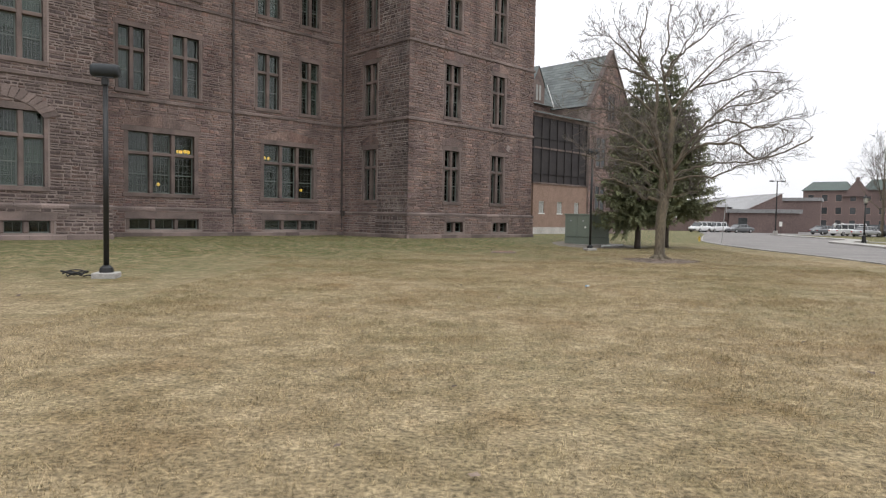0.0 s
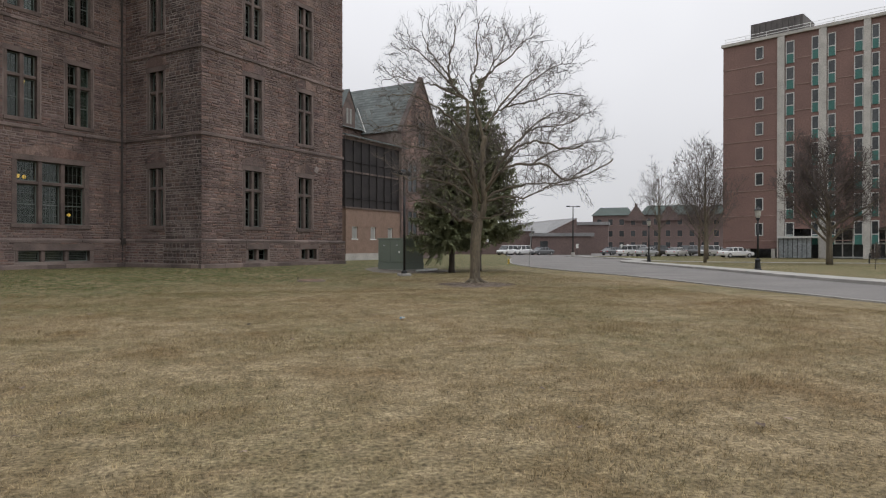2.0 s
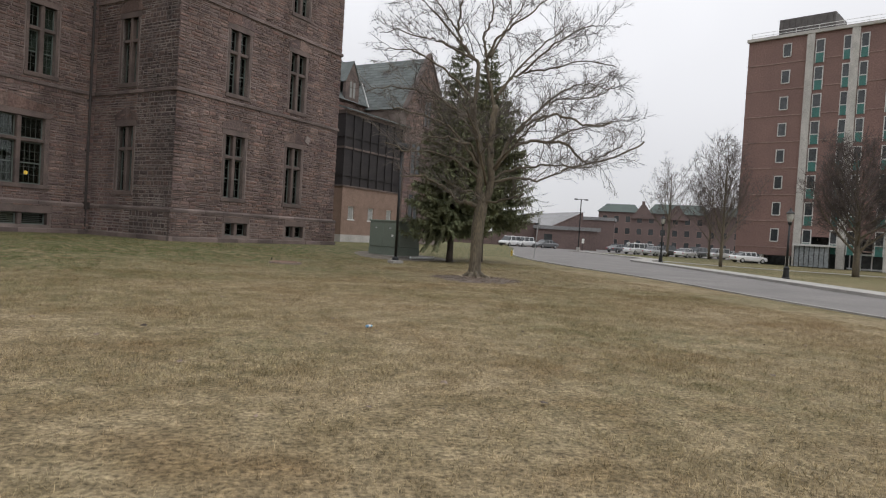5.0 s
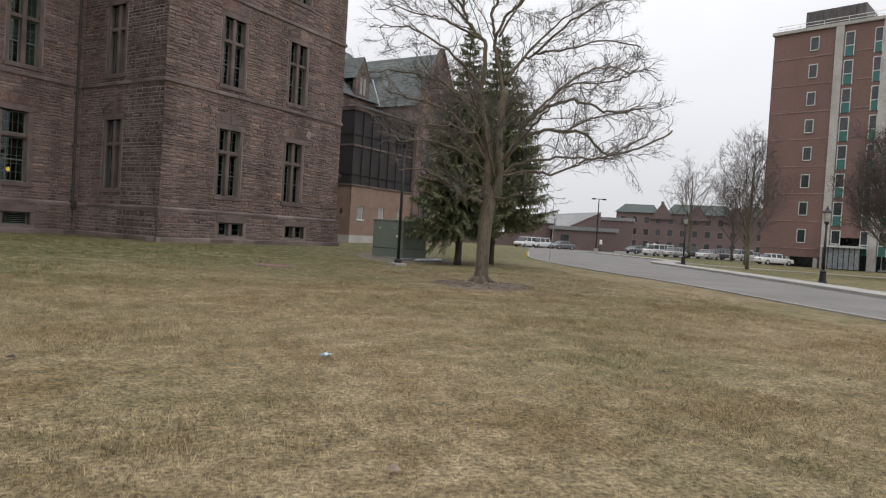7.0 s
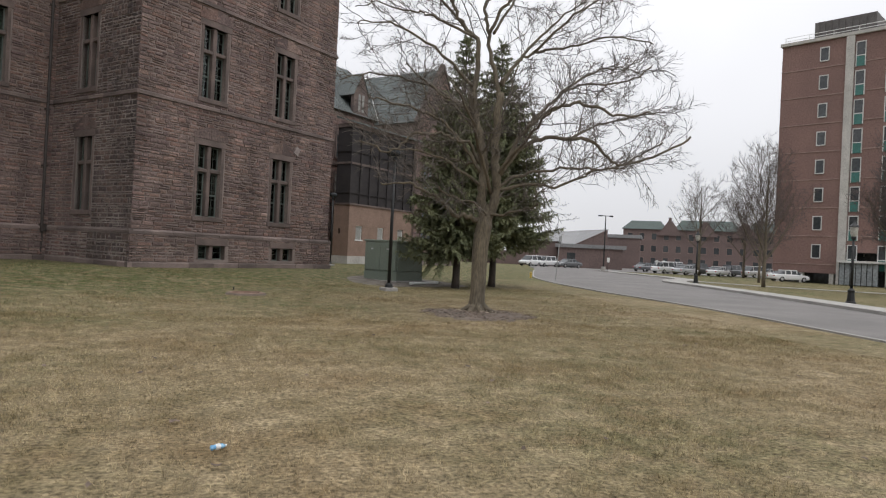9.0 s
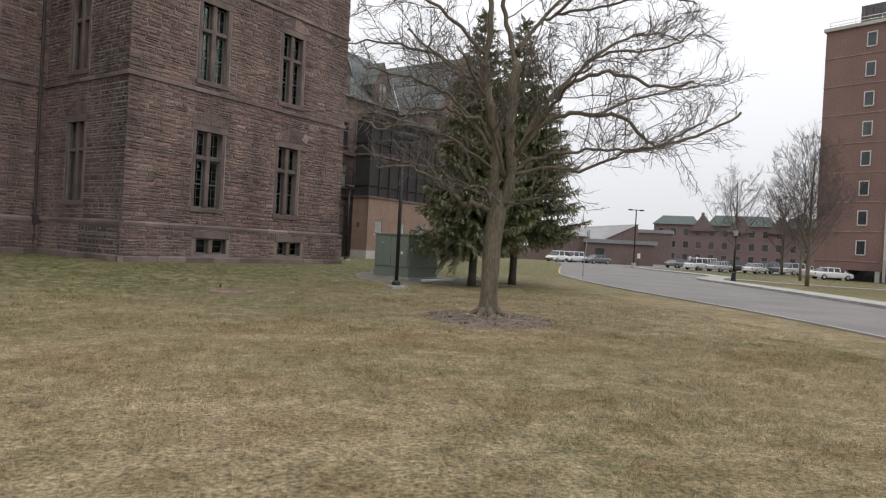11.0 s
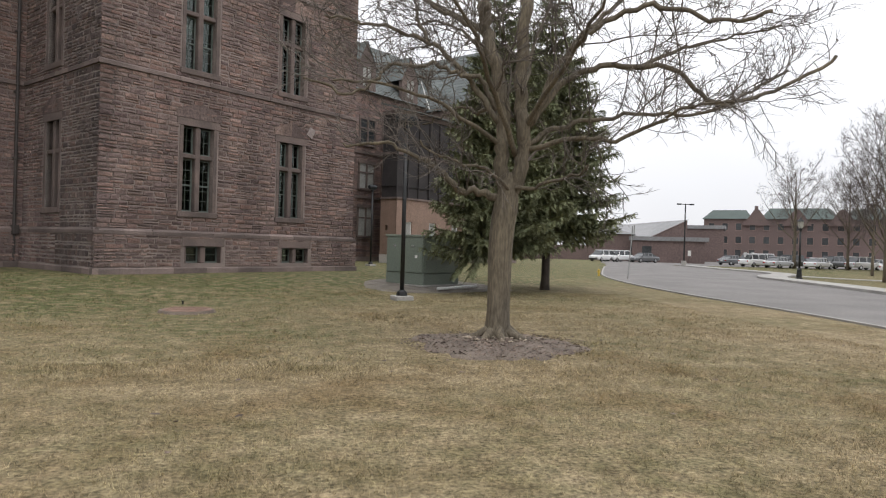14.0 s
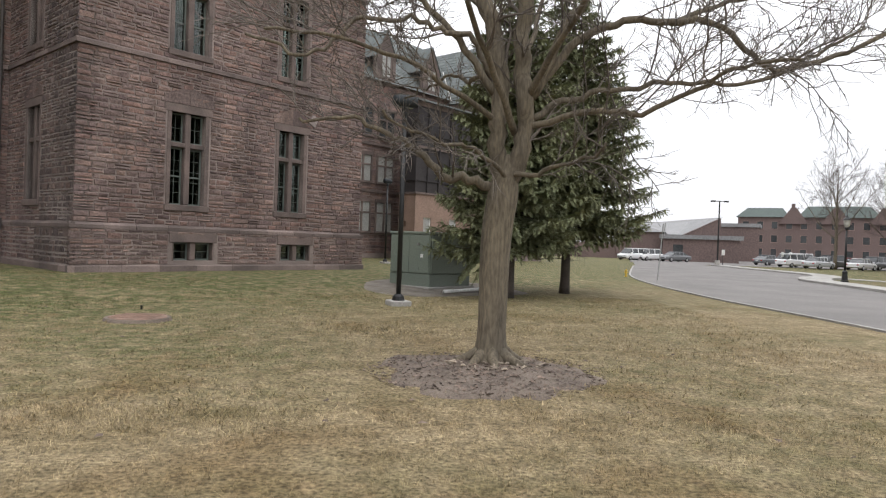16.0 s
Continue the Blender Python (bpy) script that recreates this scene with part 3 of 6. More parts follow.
def relieving_slab(parent, at, a0, a1, z):
    """Smooth slabs over a window head, up to a low blunt peak."""
    z0, z1 = z + 0.302, z + 0.95
    mid = (a0 + a1) / 2
    for x0, x1, h0, h1 in ((a0 - 0.30, mid - 0.004, 0.42, 1.0), (mid + 0.004, a1 + 0.30, 1.0, 0.42)):
        part("relieving_slab", Shape().prism([(x0, z0), (x1, z0), (x1, z0 + (z1 - z0) * h1), (x0, z0 + (z1 - z0) * h0)], "y", -0.036, 0.02), SLAB, parent, "smooth sandstone slab over the window", at=at)


rng = random.Random(5)
LOW, MID, HIGH = (2.66, 5.90), (8.06, 11.32), (13.60, 16.75)
TOP = 19.5


def front(d):
    return pose(0, d, 0)


def side(s):
    return pose(s, 0, 0, 0, 0, -90)


# tower
T0, T1, TD, MD, PD = 26.27, 38.22, 29.96, 36.4, 33.0
tower_holes = []
for a0, a1 in ((29.36, 30.64), (33.82, 35.04)):
    tower_holes += [(a0, a1, *LOW), (a0, a1, *MID), (a0, a1, *HIGH), (a0 + 0.14, a1 + 0.34, 0.70, 1.34)]
stone_wall("tower_wall_front", front(TD), T0, T1, TOP, tower_holes, (7.52, 12.22), rng, single=(28.6, 36.2, 0.5, 4.6), ends=(0.13, 0.13))
for a0, a1 in ((29.36, 30.64), (33.82, 35.04)):
    for lo, hi in (LOW, MID, HIGH):
        stone_window(hall, front(TD), a0, a1, lo, hi, 2, hi - 1.13, rng, 0.35)
        relieving_slab(hall, front(TD), a0, a1, hi)
    stone_window(hall, front(TD - 0.13), a0 + 0.14, a1 + 0.34, 0.70, 1.34, 2, None, rng, bars=1, lintel=0.38, sill=0, jamb=0.05)
part("stone_patch", Shape().soft_box(-0.17, 0.17, -0.03, 0.03, -0.22, 0.22, 0.02), mat("newer_sandstone", (0.30, 0.255, 0.235), (0.24, 0.20, 0.185), 2, 20, 0.9), hall, "pale replacement stone in the wall", at=front(TD) @ pose(35.47, -0.045, 6.52, 0, 28, 0))
side_holes = [(-34.3, -33.1, *LOW), (-34.3, -33.1, *MID), (-34.3, -33.1, *HIGH)]
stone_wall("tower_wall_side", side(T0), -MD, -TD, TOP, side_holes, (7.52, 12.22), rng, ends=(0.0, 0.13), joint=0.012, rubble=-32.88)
for lo, hi in (LOW, MID, HIGH):
    stone_window(hall, side(T0), -34.3, -33.1, lo, hi, 2, hi - 1.13, rng, 0.3)
    relieving_slab(hall, side(T0), -34.3, -33.1, hi)
stone_wall("tower_wall_far_side", pose(T1, 0, 0, 0, 0, 90), TD + 0.002, 48.2, TOP, [], (7.52, 12.22), rng, ends=(0.13, 0.0))

# main front between tower and pavilion
main_holes = []
TRIPLE = ((12.38, 15.92), (20.25, 23.80))
PAIRS = ((11.90, 13.24), (14.72, 16.18), (19.80, 21.25), (22.85, 24.12))
for a0, a1 in TRIPLE:
    main_holes += [(a0, a1, *LOW), (a0, a1 + 0.2, 0.70, 1.27)]
for a0, a1 in PAIRS:
    main_holes += [(a0, a1, *MID), (a0, a1, *HIGH)]
stone_wall("main_wall", front(MD), 10.2, T0, TOP, main_holes, (7.52, 12.95), rng)
for n, (a0, a1) in enumerate(TRIPLE):
    stone_window(hall, front(MD), a0, a1, *LOW, 3, 4.78, rng, 0.0, bars=4, jamb=0.26)
    stone_window(hall, front(MD - 0.13), a0, a1 + 0.2, 0.70, 1.27, 3, None, rng, bars=2, lintel=0.42, sill=0, grille=n == 1)
    relieving_slab(hall, front(MD), a0, a1, 5.9)
for a0, a1 in PAIRS:
    for lo, hi in (MID, HIGH):
        stone_window(hall, front(MD), a0, a1, lo, hi, 2, hi - 1.13, rng, 0.6)

# projecting pavilion at the end
pav_holes = [(4.2, 7.72, 2.66, 5.92), (4.2, 7.72, 8.12, 12.3), (4.2, 7.9, 0.62, 1.15)]
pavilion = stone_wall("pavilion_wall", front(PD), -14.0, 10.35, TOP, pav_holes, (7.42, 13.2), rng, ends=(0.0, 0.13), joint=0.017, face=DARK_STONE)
stone_window(hall, front(PD), 4.2, 7.72, 2.66, 5.92, 4, 4.85, rng, 0.75, bars=4)
stone_window(hall, front(PD), 4.2, 7.72, 8.12, 12.3, 4, 10.1, rng, 1.0, bars=4)
stone_window(hall, front(PD - 0.13), 4.2, 7.9, 0.62, 1.15, 4, None, rng, bars=2, lintel=0.4, sill=0)
for i in range(17):
    t0, t1 = math.pi * (0.14 + 0.72 * i / 17), math.pi * (0.14 + 0.72 * (i + 1) / 17)
    ring = [(5.96 - math.cos(t) * r * 1.42, 5.05 + math.sin(t) * (r * 0.95 + 0.1)) for t, r in ((t0 + 0.008, 1.36), (t1 - 0.008, 1.36), (t1 - 0.008, 1.86), (t0 + 0.008, 1.86))]
    arch_stone(pavilion, ring, 0.05 + 0.012 * (i % 3))
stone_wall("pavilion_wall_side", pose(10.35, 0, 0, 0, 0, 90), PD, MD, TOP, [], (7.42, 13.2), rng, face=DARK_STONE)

# rooms behind the windows, floors, and plain walls and roof that close the building
s = Shape().box(-13.4, 9.8, PD + 3.2, PD + 3.3, 0, TOP).box(10.2, T0, MD + 3.0, MD + 3.1, 0, TOP).box(T0 + 0.6, T1 - 0.6, TD + 4.5, TD + 4.6, 0, TOP)
for z in (1.9, 7.5, 12.9):
    s.box(-13.4, 9.8, PD + 0.56, PD + 3.2, z, z + 0.25).box(10.2, T0 - 0.02, MD + 0.56, MD + 3, z, z + 0.25).box(T0 + 0.56, T1 - 0.56, TD + 0.56, TD + 4.5, z, z + 0.25)
for x in (-4, 3.6, 8.3):
    s.box(x, x + 0.12, PD + 0.56, PD + 3.2, 0, TOP)
for x in (11.0, 18.2, 25.5):
    s.box(x, x + 0.12, MD + 0.56, MD + 3.0, 0, TOP)
for x in (32.2,):
    s.box(x, x + 0.12, TD + 0.56, TD + 4.5, 0, TOP)
part("interior", s, ROOM, hall, "plain dim plastered rooms")
s = Shape().box(-14, T1, 60, 60.5, -0.4, TOP).box(-14.5, -14, PD, 60.5, -0.4, TOP)
part("back_wall", s, MORTAR, hall)
s = Shape().box(-14.3, 10.6, PD - 0.3, 60, TOP, TOP + 0.3).box(10.6, T0, MD - 0.3, 60, TOP, TOP + 0.3).box(T0 - 0.3, T1 + 0.3, TD - 0.3, 60, TOP, TOP + 0.3)
part("cornice", s, DRESSED, hall)
s = Shape().add([(-14.3, PD, TOP + 0.3), (T1 + 0.3, PD, TOP + 0.3), (T1 - 4, 46, 27), (-10, 46, 27), (-14.3, 60, TOP + 0.3), (T1 + 0.3, 60, TOP + 0.3)], [(0, 1, 2, 3), (2, 5, 4, 3), (0, 3, 4), (1, 5, 2)])
part("roof", s, SLATE, hall)

# drainpipes
for a, at, zt in ((18.2, front(MD), TOP), (25.95, front(MD), TOP)):
    s = Shape().tube([(a, -0.1, 0.3), (a, -0.1, zt)], [0.065, 0.065], 8)
    s.box(a - 0.11, a + 0.11, -0.3, -0.0, 1.62, 1.98)
    for z in (2.4, 4.6, 7.2, 9.6, 12.0, 14.5):
        s.box(a - 0.11, a + 0.11, -0.14, 0.0, z, z + 0.07)
    part("drainpipe", s, PIPE, hall, "dark iron drainpipe fixed to the stone wall", smooth=False, at=at)

# hanging lamps lit in three rooms
WARM = glow_mat("warm_lamp_glass", (1.0, 0.50, 0.10), 2.8)


def room_lamp(s_, d, z, globes, r):
    t = thing("ceiling_lamp", BUILD @ pose(s_, d, z), "lit warm yellow hanging lamp inside a window", "lamp", "lamps lit indoors")
    part("rod", Shape().tube([(0, 0, 0), (0, 0, 1.6)], [0.012, 0.012], 6), IRON, t)
    for i in range(globes):
        a = 2 * math.pi * i / globes
        q = 0.28 if globes > 1 else 0
        bm = bmesh.new()
        bmesh.ops.create_uvsphere(bm, u_segments=10, v_segments=7, radius=r, matrix=pose(q * math.cos(a), q * math.sin(a), 0))
        me = bpy.data.meshes.new("globe")
        bm.to_mesh(me)
        bm.free()
        me.materials.append(WARM)
        o = new("globe", me)
        o.parent = t


room_lamp(15.7, MD + 1.0, 5.1, 4, 0.11)
room_lamp(14.4, MD + 1.3, 3.2, 1, 0.10)
room_lamp(20.9, MD + 1.1, 5.15, 3, 0.10)
room_lamp(23.6, MD + 1.2, 3.25, 1, 0.10)
room_lamp(21.2, MD + 1.3, 10.2, 1, 0.12)


# ---------------------------------------------------------------- wing, porch block and range beyond the tower
wing = thing("sandstone_wing", BUILD, "sandstone wing with steep green slate roof and pointed gables", "building")


def plain_window(parent, at, a0, a1, z0, z1, lights=2, pale=False):
    w = part("window", Shape().prism([(a0 - 0.22, z1), (a1 + 0.22, z1), (a1 + 0.22, z1 + 0.3), (a0 - 0.22, z1 + 0.3)], "y", -0.12, 0.0), DRESSED, parent, "stone-framed window", at=at)
    part("window_sill", Shape().soft_box(a0 - 0.2, a1 + 0.2, -0.16, 0.0, z0 - 0.2, z0, 0.02), DRESSED, w)
    for e in (a0 - 0.1, a1 + 0.1, *(a0 + (a1 - a0) * i / lights for i in range(1, lights))):
        part("mullion", Shape().soft_box(e - 0.1, e + 0.1, -0.11, 0.0, z0, z1, 0.02), DRESSED, w)
    mid = z0 + (z1 - z0) * 0.64
    part("transom", Shape().soft_box(a0, a1, -0.09, 0.0, mid - 0.07, mid + 0.07, 0.015), DRESSED, w)
    part("pane", Shape().box(a0, a1, -0.02, -0.012, z0, z1), PALE_PANEL if pale else DARKGLASS, w)


RD, AB, RE, G0_ = 52.0, 48.2, 16.2, 70.0
part("range_wall", Shape().box(T1, G0_, RD, RD + 0.5, -0.4, RE), MORTAR, wing)
rr = random.Random(8)
masonry_face = part("range_stone_face", Shape().box(T1, G0_, -0.01, 0.0, 0.0, 0.4), MORTAR, wing, at=front(RD))
range_holes = []
for a in (47.6, 50.8, 54.0, 57.4, 60.2, 63.4):
    for z0, z1 in ((2.45, 5.1), (7.0, 9.35), (11.2, 13.6)):
        range_holes.append((a, a + 1.9, z0, z1))
masonry(masonry_face, front(RD), T1, G0_, 0.4, RE, [(h[0] - 0.2, h[1] + 0.2, h[2] - 0.2, h[3] + 0.25) for h in range_holes], 0.0, rr, tall=(0.2, 0.4), long=(0.5, 1.2))
for i, h in enumerate(range_holes):
    plain_window(wing, front(RD), *h, 2, i % 3 != 2)
for z in (6.0, 10.3, RE - 0.1):
    part("string_course", Shape().box(T1, G0_, RD - 0.14, RD, z, z + 0.22), DRESSED, wing)


def slate_roof(name, corners, parent, rows=14, cols=22):
    """Roof plane of overlapping slate courses; corners: eave left, eave right, ridge right, ridge left."""
    el, er, r_r, rl = (Vector(c) for c in corners)
    nrm = (er - el).cross(rl - el).normalized()
    s = Shape()
    for j in range(rows):
        for i in range(cols):
            u0, u1, v0, v1 = i / cols, (i + 1) / cols, j / rows, (j + 1) / rows
            q = lambda u, v: (el.lerp(er, u)).lerp(rl.lerp(r_r, u), v)
            a, b, c, d = q(u0, v0) + nrm * 0.035, q(u1, v0) + nrm * 0.035, q(u1, v1) + nrm * 0.01, q(u0, v1) + nrm * 0.01
            s.add([a, b, c, d, q(u0, v0), q(u1, v0)], [(0, 1, 2, 3), (0, 4, 5, 1)])
    return part(name, s, SLATE, parent, "green-grey slate roof slope")


slate_roof("roof", ((T1 - 1, RD - 0.4, RE), (73, RD - 0.4, RE), (73, RD + 7, 23.6), (T1 - 1, RD + 7, 23.6)), wing, 34, 70)
part("roof_back", Shape().add([(T1 - 1, RD + 7, 23.6), (73, RD + 7, 23.6), (73, RD + 14, RE), (T1 - 1, RD + 14, RE)], [(0, 1, 2, 3)]), SLATE, wing)
# gabled dormers
for a in (48.0, 54.2, 60.6, 66.9):
    w, zb, zt, y0 = 1.25, RE, 20.9, RD - 0.25
    s = Shape().prism([(a - w, zb), (a + w, zb), (a + w, zb + 2.4), (a, zt), (a - w, zb + 2.4)], "y", y0, y0 + 0.4)
    dormer = part("dormer", s, DRESSED, wing, "gabled sandstone dormer with two lights")
    part("dormer_roof", Shape().add([(a - w - 0.15, y0 - 0.1, zb + 2.2), (a, y0 - 0.1, zt + 0.12), (a, y0 + 5, zt + 0.12), (a - w - 0.15, y0 + 5, zb + 2.2), (a + w + 0.15, y0 - 0.1, zb + 2.2), (a + w + 0.15, y0 + 5, zb + 2.2)], [(0, 1, 2, 3), (1, 4, 5, 2)]), SLATE, dormer)
    for k in (-0.5, 0.12):
        part("pane", Shape().box(a + k, a + k + 0.4, y0 - 0.02, y0 - 0.012, zb + 0.5, zb + 2.4), PALE_PANEL, dormer)
# cross wing with the large gable
G0, G1, GD, GE, GR = 70.0, 79.2, 46.0, 15.8, 22.9
s = Shape().prism([(G0, -0.4), (G1, -0.4), (G1, GE), ((G0 + G1) / 2, GR), (G0, GE)], "y", GD, GD + 0.6).box(G0, G0 + 0.6, GD + 0.6, 85, -0.4, GE).box(G1 - 0.6, G1, GD + 0.6, 85, -0.4, GE)
part("gable_wall", s, MORTAR, wing, "tall gabled sandstone end wall")
gface = part("gable_face", Shape().box(G0, G1, -0.02, 0.0, 0, 0.4), MORTAR, wing, at=front(GD))
gh = [(71.4, 73.4, 3, 6), (75.8, 77.8, 3, 6), (71.4, 73.4, 8.4, 12), (75.8, 77.8, 8.4, 12), (73.9, 75.3, 14.4, 17.6)]
steps = [(G0 - 1, G0 + (z - GE) / (GR - GE) * (G1 - G0) / 2, z, z + 0.5) for z in [GE + 0.5 * i for i in range(15)]] + [(G1 - (z - GE) / (GR - GE) * (G1 - G0) / 2, G1 + 1, z, z + 0.5) for z in [GE + 0.5 * i for i in range(15)]]
masonry(gface, front(GD), G0, G1, 0.4, GR - 0.3, gh + steps, 0.0, rr, tall=(0.2, 0.4), long=(0.5, 1.2))
for h in gh:
    plain_window(wing, front(GD), *h, 2)
mid = (G0 + G1) / 2
slate_roof("roof", ((G0 - 0.3, 85, GE), (G0 - 0.3, GD + 0.3, GE), (mid, GD + 0.3, GR), (mid, 85, GR)), wing, 18, 40)
slate_roof("roof", ((G1 + 0.3, GD + 0.3, GE), (G1 + 0.3, 85, GE), (mid, 85, GR), (mid, GD + 0.3, GR)), wing, 6, 10)
for sgn in (-1, 1):
    e = mid + sgn * ((G1 - G0) / 2 + 0.25)
    part("coping", Shape().add([(e, GD - 0.15, GE - 0.2), (e, GD + 0.5, GE - 0.2), (mid, GD + 0.5, GR + 0.2), (mid, GD - 0.15, GR + 0.2), (e, GD - 0.15, GE + 0.15), (e, GD + 0.5, GE + 0.15), (mid, GD + 0.5, GR + 0.6), (mid, GD - 0.15, GR + 0.6)],
         [(0, 1, 2, 3), (4, 5, 6, 7), (0, 3, 7, 4), (1, 2, 6, 5), (0, 1, 5, 4), (3, 2, 6, 7)]), DRESSED, wing)
s = Shape().tube([(68.6, 50.5, 15.8), (68.3, 51.5, 18.8)], [0.06, 0.06], 6)
part("vent_pipe", s, WHITE, wing, "thin white vent pipe on the roof")

# tan brick block with the dark screened porch on top
annex = thing("brick_annex", BUILD, "tan brick annex under a dark screened two-storey porch", "building")
A0, A1, AD, AT = 59.3, 71.5, 46.25, 5.75
ann_holes = [(60.4, 61.4, 2.4, 3.75), (63.9, 64.9, 2.4, 3.75), (67.4, 68.4, 2.4, 3.75)]
part("brick_wall", pierced(A0, A1, 0.75, AT, ann_holes, AD, AD + 0.35), BRICK_TAN, annex)
part("brick_wall", pierced(-AB, -AD - 0.002, 0.75, AT, [(-47.6, -47.3, 2.9, 3.4)], 0, 0.35), BRICK_TAN, annex, at=side(A0))
part("base_course", Shape().box(A0 - 0.06, A1, AD - 0.06, AD + 0.3, -0.4, 0.75).box(A0 - 0.06, A0 + 0.3, AD + 0.3, AB, -0.4, 0.75), PALE, annex)
part("coping", Shape().box(A0 - 0.12, A1, AD - 0.12, AD + 0.4, AT, AT + 0.16).box(A0 - 0.12, A0 + 0.4, AD + 0.4, AB, AT, AT + 0.16), DRESSED, annex)
for h in ann_holes:
    w = part("window", Shape().box(h[0], h[0] + 0.07, AD + 0.1, AD + 0.18, h[2], h[3]).box(h[1] - 0.07, h[1], AD + 0.1, AD + 0.18, h[2], h[3]).box(h[0], h[1], AD + 0.1, AD + 0.18, h[3] - 0.07, h[3]).box(h[0] - 0.1, h[1] + 0.1, AD - 0.05, AD + 0.2, h[2] - 0.12, h[2]), WHITE, annex, "white framed window")
    part("pane", Shape().box(h[0] + 0.07, h[1] - 0.07, AD + 0.13, AD + 0.14, h[2], h[3] - 0.07), PALE_PANEL, w)
PT = 13.7
part("back_wall", Shape().box(A0 + 0.36, G0_, AB - 0.35, AB - 0.001, -0.4, PT - 0.35), BRICK_TAN, annex)
part("screen", Shape().box(A0 + 0.1, A1, AD + 0.2, AD + 0.23, AT + 0.16, PT - 0.35), MESH, annex, "dark brown woven screening")
part("screen", Shape().box(A0 + 0.1, A0 + 0.13, AD + 0.24, AB, AT + 0.16, PT - 0.35), MESH, annex, "dark brown woven screening")
part("porch_floor", Shape().box(A0 + 0.3, A1, AD + 0.4, AB, AT, AT + 0.1).box(A0 + 0.3, A1, AD + 0.4, AB, 9.8, 9.95), MESH, annex)
for z, h in ((AT + 1.15, 0.08), (9.75, 0.2), (10.95, 0.08), (PT - 0.35, 0.35)):
    part("rail", Shape().box(A0, A1, AD + 0.1, AD + 0.24, z, z + h).box(A0, A0 + 0.14, AD + 0.24, AB, z, z + h), DRESSED if h > 0.15 else MESH, annex)
for i in range(9):
    x = A0 + 0.08 + i * (A1 - A0 - 0.2) / 8
    part("post", Shape().soft_box(x - 0.07, x + 0.07, AD + 0.06, AD + 0.2, AT + 0.16, PT - 0.35, 0.01), MESH, annex)
part("porch_roof", Shape().add([(A0 - 0.3, AD - 0.3, PT), (A1, AD - 0.3, PT), (A1, AB, PT + 0.6), (A0 - 0.3, AB, PT + 0.6), (A0 - 0.3, AD - 0.3, PT + 0.15), (A1, AD - 0.3, PT + 0.15), (A1, AB, PT + 0.75), (A0 - 0.3, AB, PT + 0.75)],
     [(0, 1, 2, 3), (4, 5, 6, 7), (0, 1, 5, 4), (1, 2, 6, 5), (2, 3, 7, 6), (3, 0, 4, 7)]), SLATE, annex)


# ---------------------------------------------------------------- trees
def wander(start, aim, length, n, rng, bend=0.12, lift=0.0):
    p, d = Vector(start), Vector(aim).normalized()
    pts, step = [p.copy()], length / n
    for i in range(n):
        d = (d + Vector((rng.uniform(-bend, bend), rng.uniform(-bend, bend), rng.uniform(-bend, bend) + lift))).normalized()
        p = p + d * step
        pts.append(p.copy())
    return pts


def along(pts, t):
    f = t * (len(pts) - 1)
    i = min(int(f), len(pts) - 2)
    return pts[i].lerp(pts[i + 1], f - i), (pts[i + 1] - pts[i]).normalized()


def curve_through(points, n=6):
    pts = [Vector(p) for p in points]
    out = []
    for i in range(len(pts) - 1):
        p0, p1, p2, p3 = (pts[min(max(k, 0), len(pts) - 1)] for k in (i - 1, i, i + 1, i + 2))
        for j in range(n):
            t = j / n
            out.append(0.5 * (2 * p1 + (p2 - p0) * t + (2 * p0 - 5 * p1 + 4 * p2 - p3) * t * t + (3 * p1 - p0 - 3 * p2 + p3) * t ** 3))
    return out + [pts[-1]]


def taper(r0, r1, n, power=1.0):
    return [r0 + (r1 - r0) * (i / (n - 1)) ** power for i in range(n)]


def side_way(d, rng, lo, hi, flat=0.0):
    """A way that leaves d by an angle between lo and hi degrees."""
    o = d.orthogonal().normalized()
    o.rotate(Matrix.Rotation(rng.uniform(0, 2 * math.pi), 3, d))
    if flat:
        o.z *= 1 - flat
        o = o.normalized() if o.length > 1e-6 else d.orthogonal().normalized()
    a = radians(rng.uniform(lo, hi))
    return (d * math.cos(a) + o * math.sin(a)).normalized()


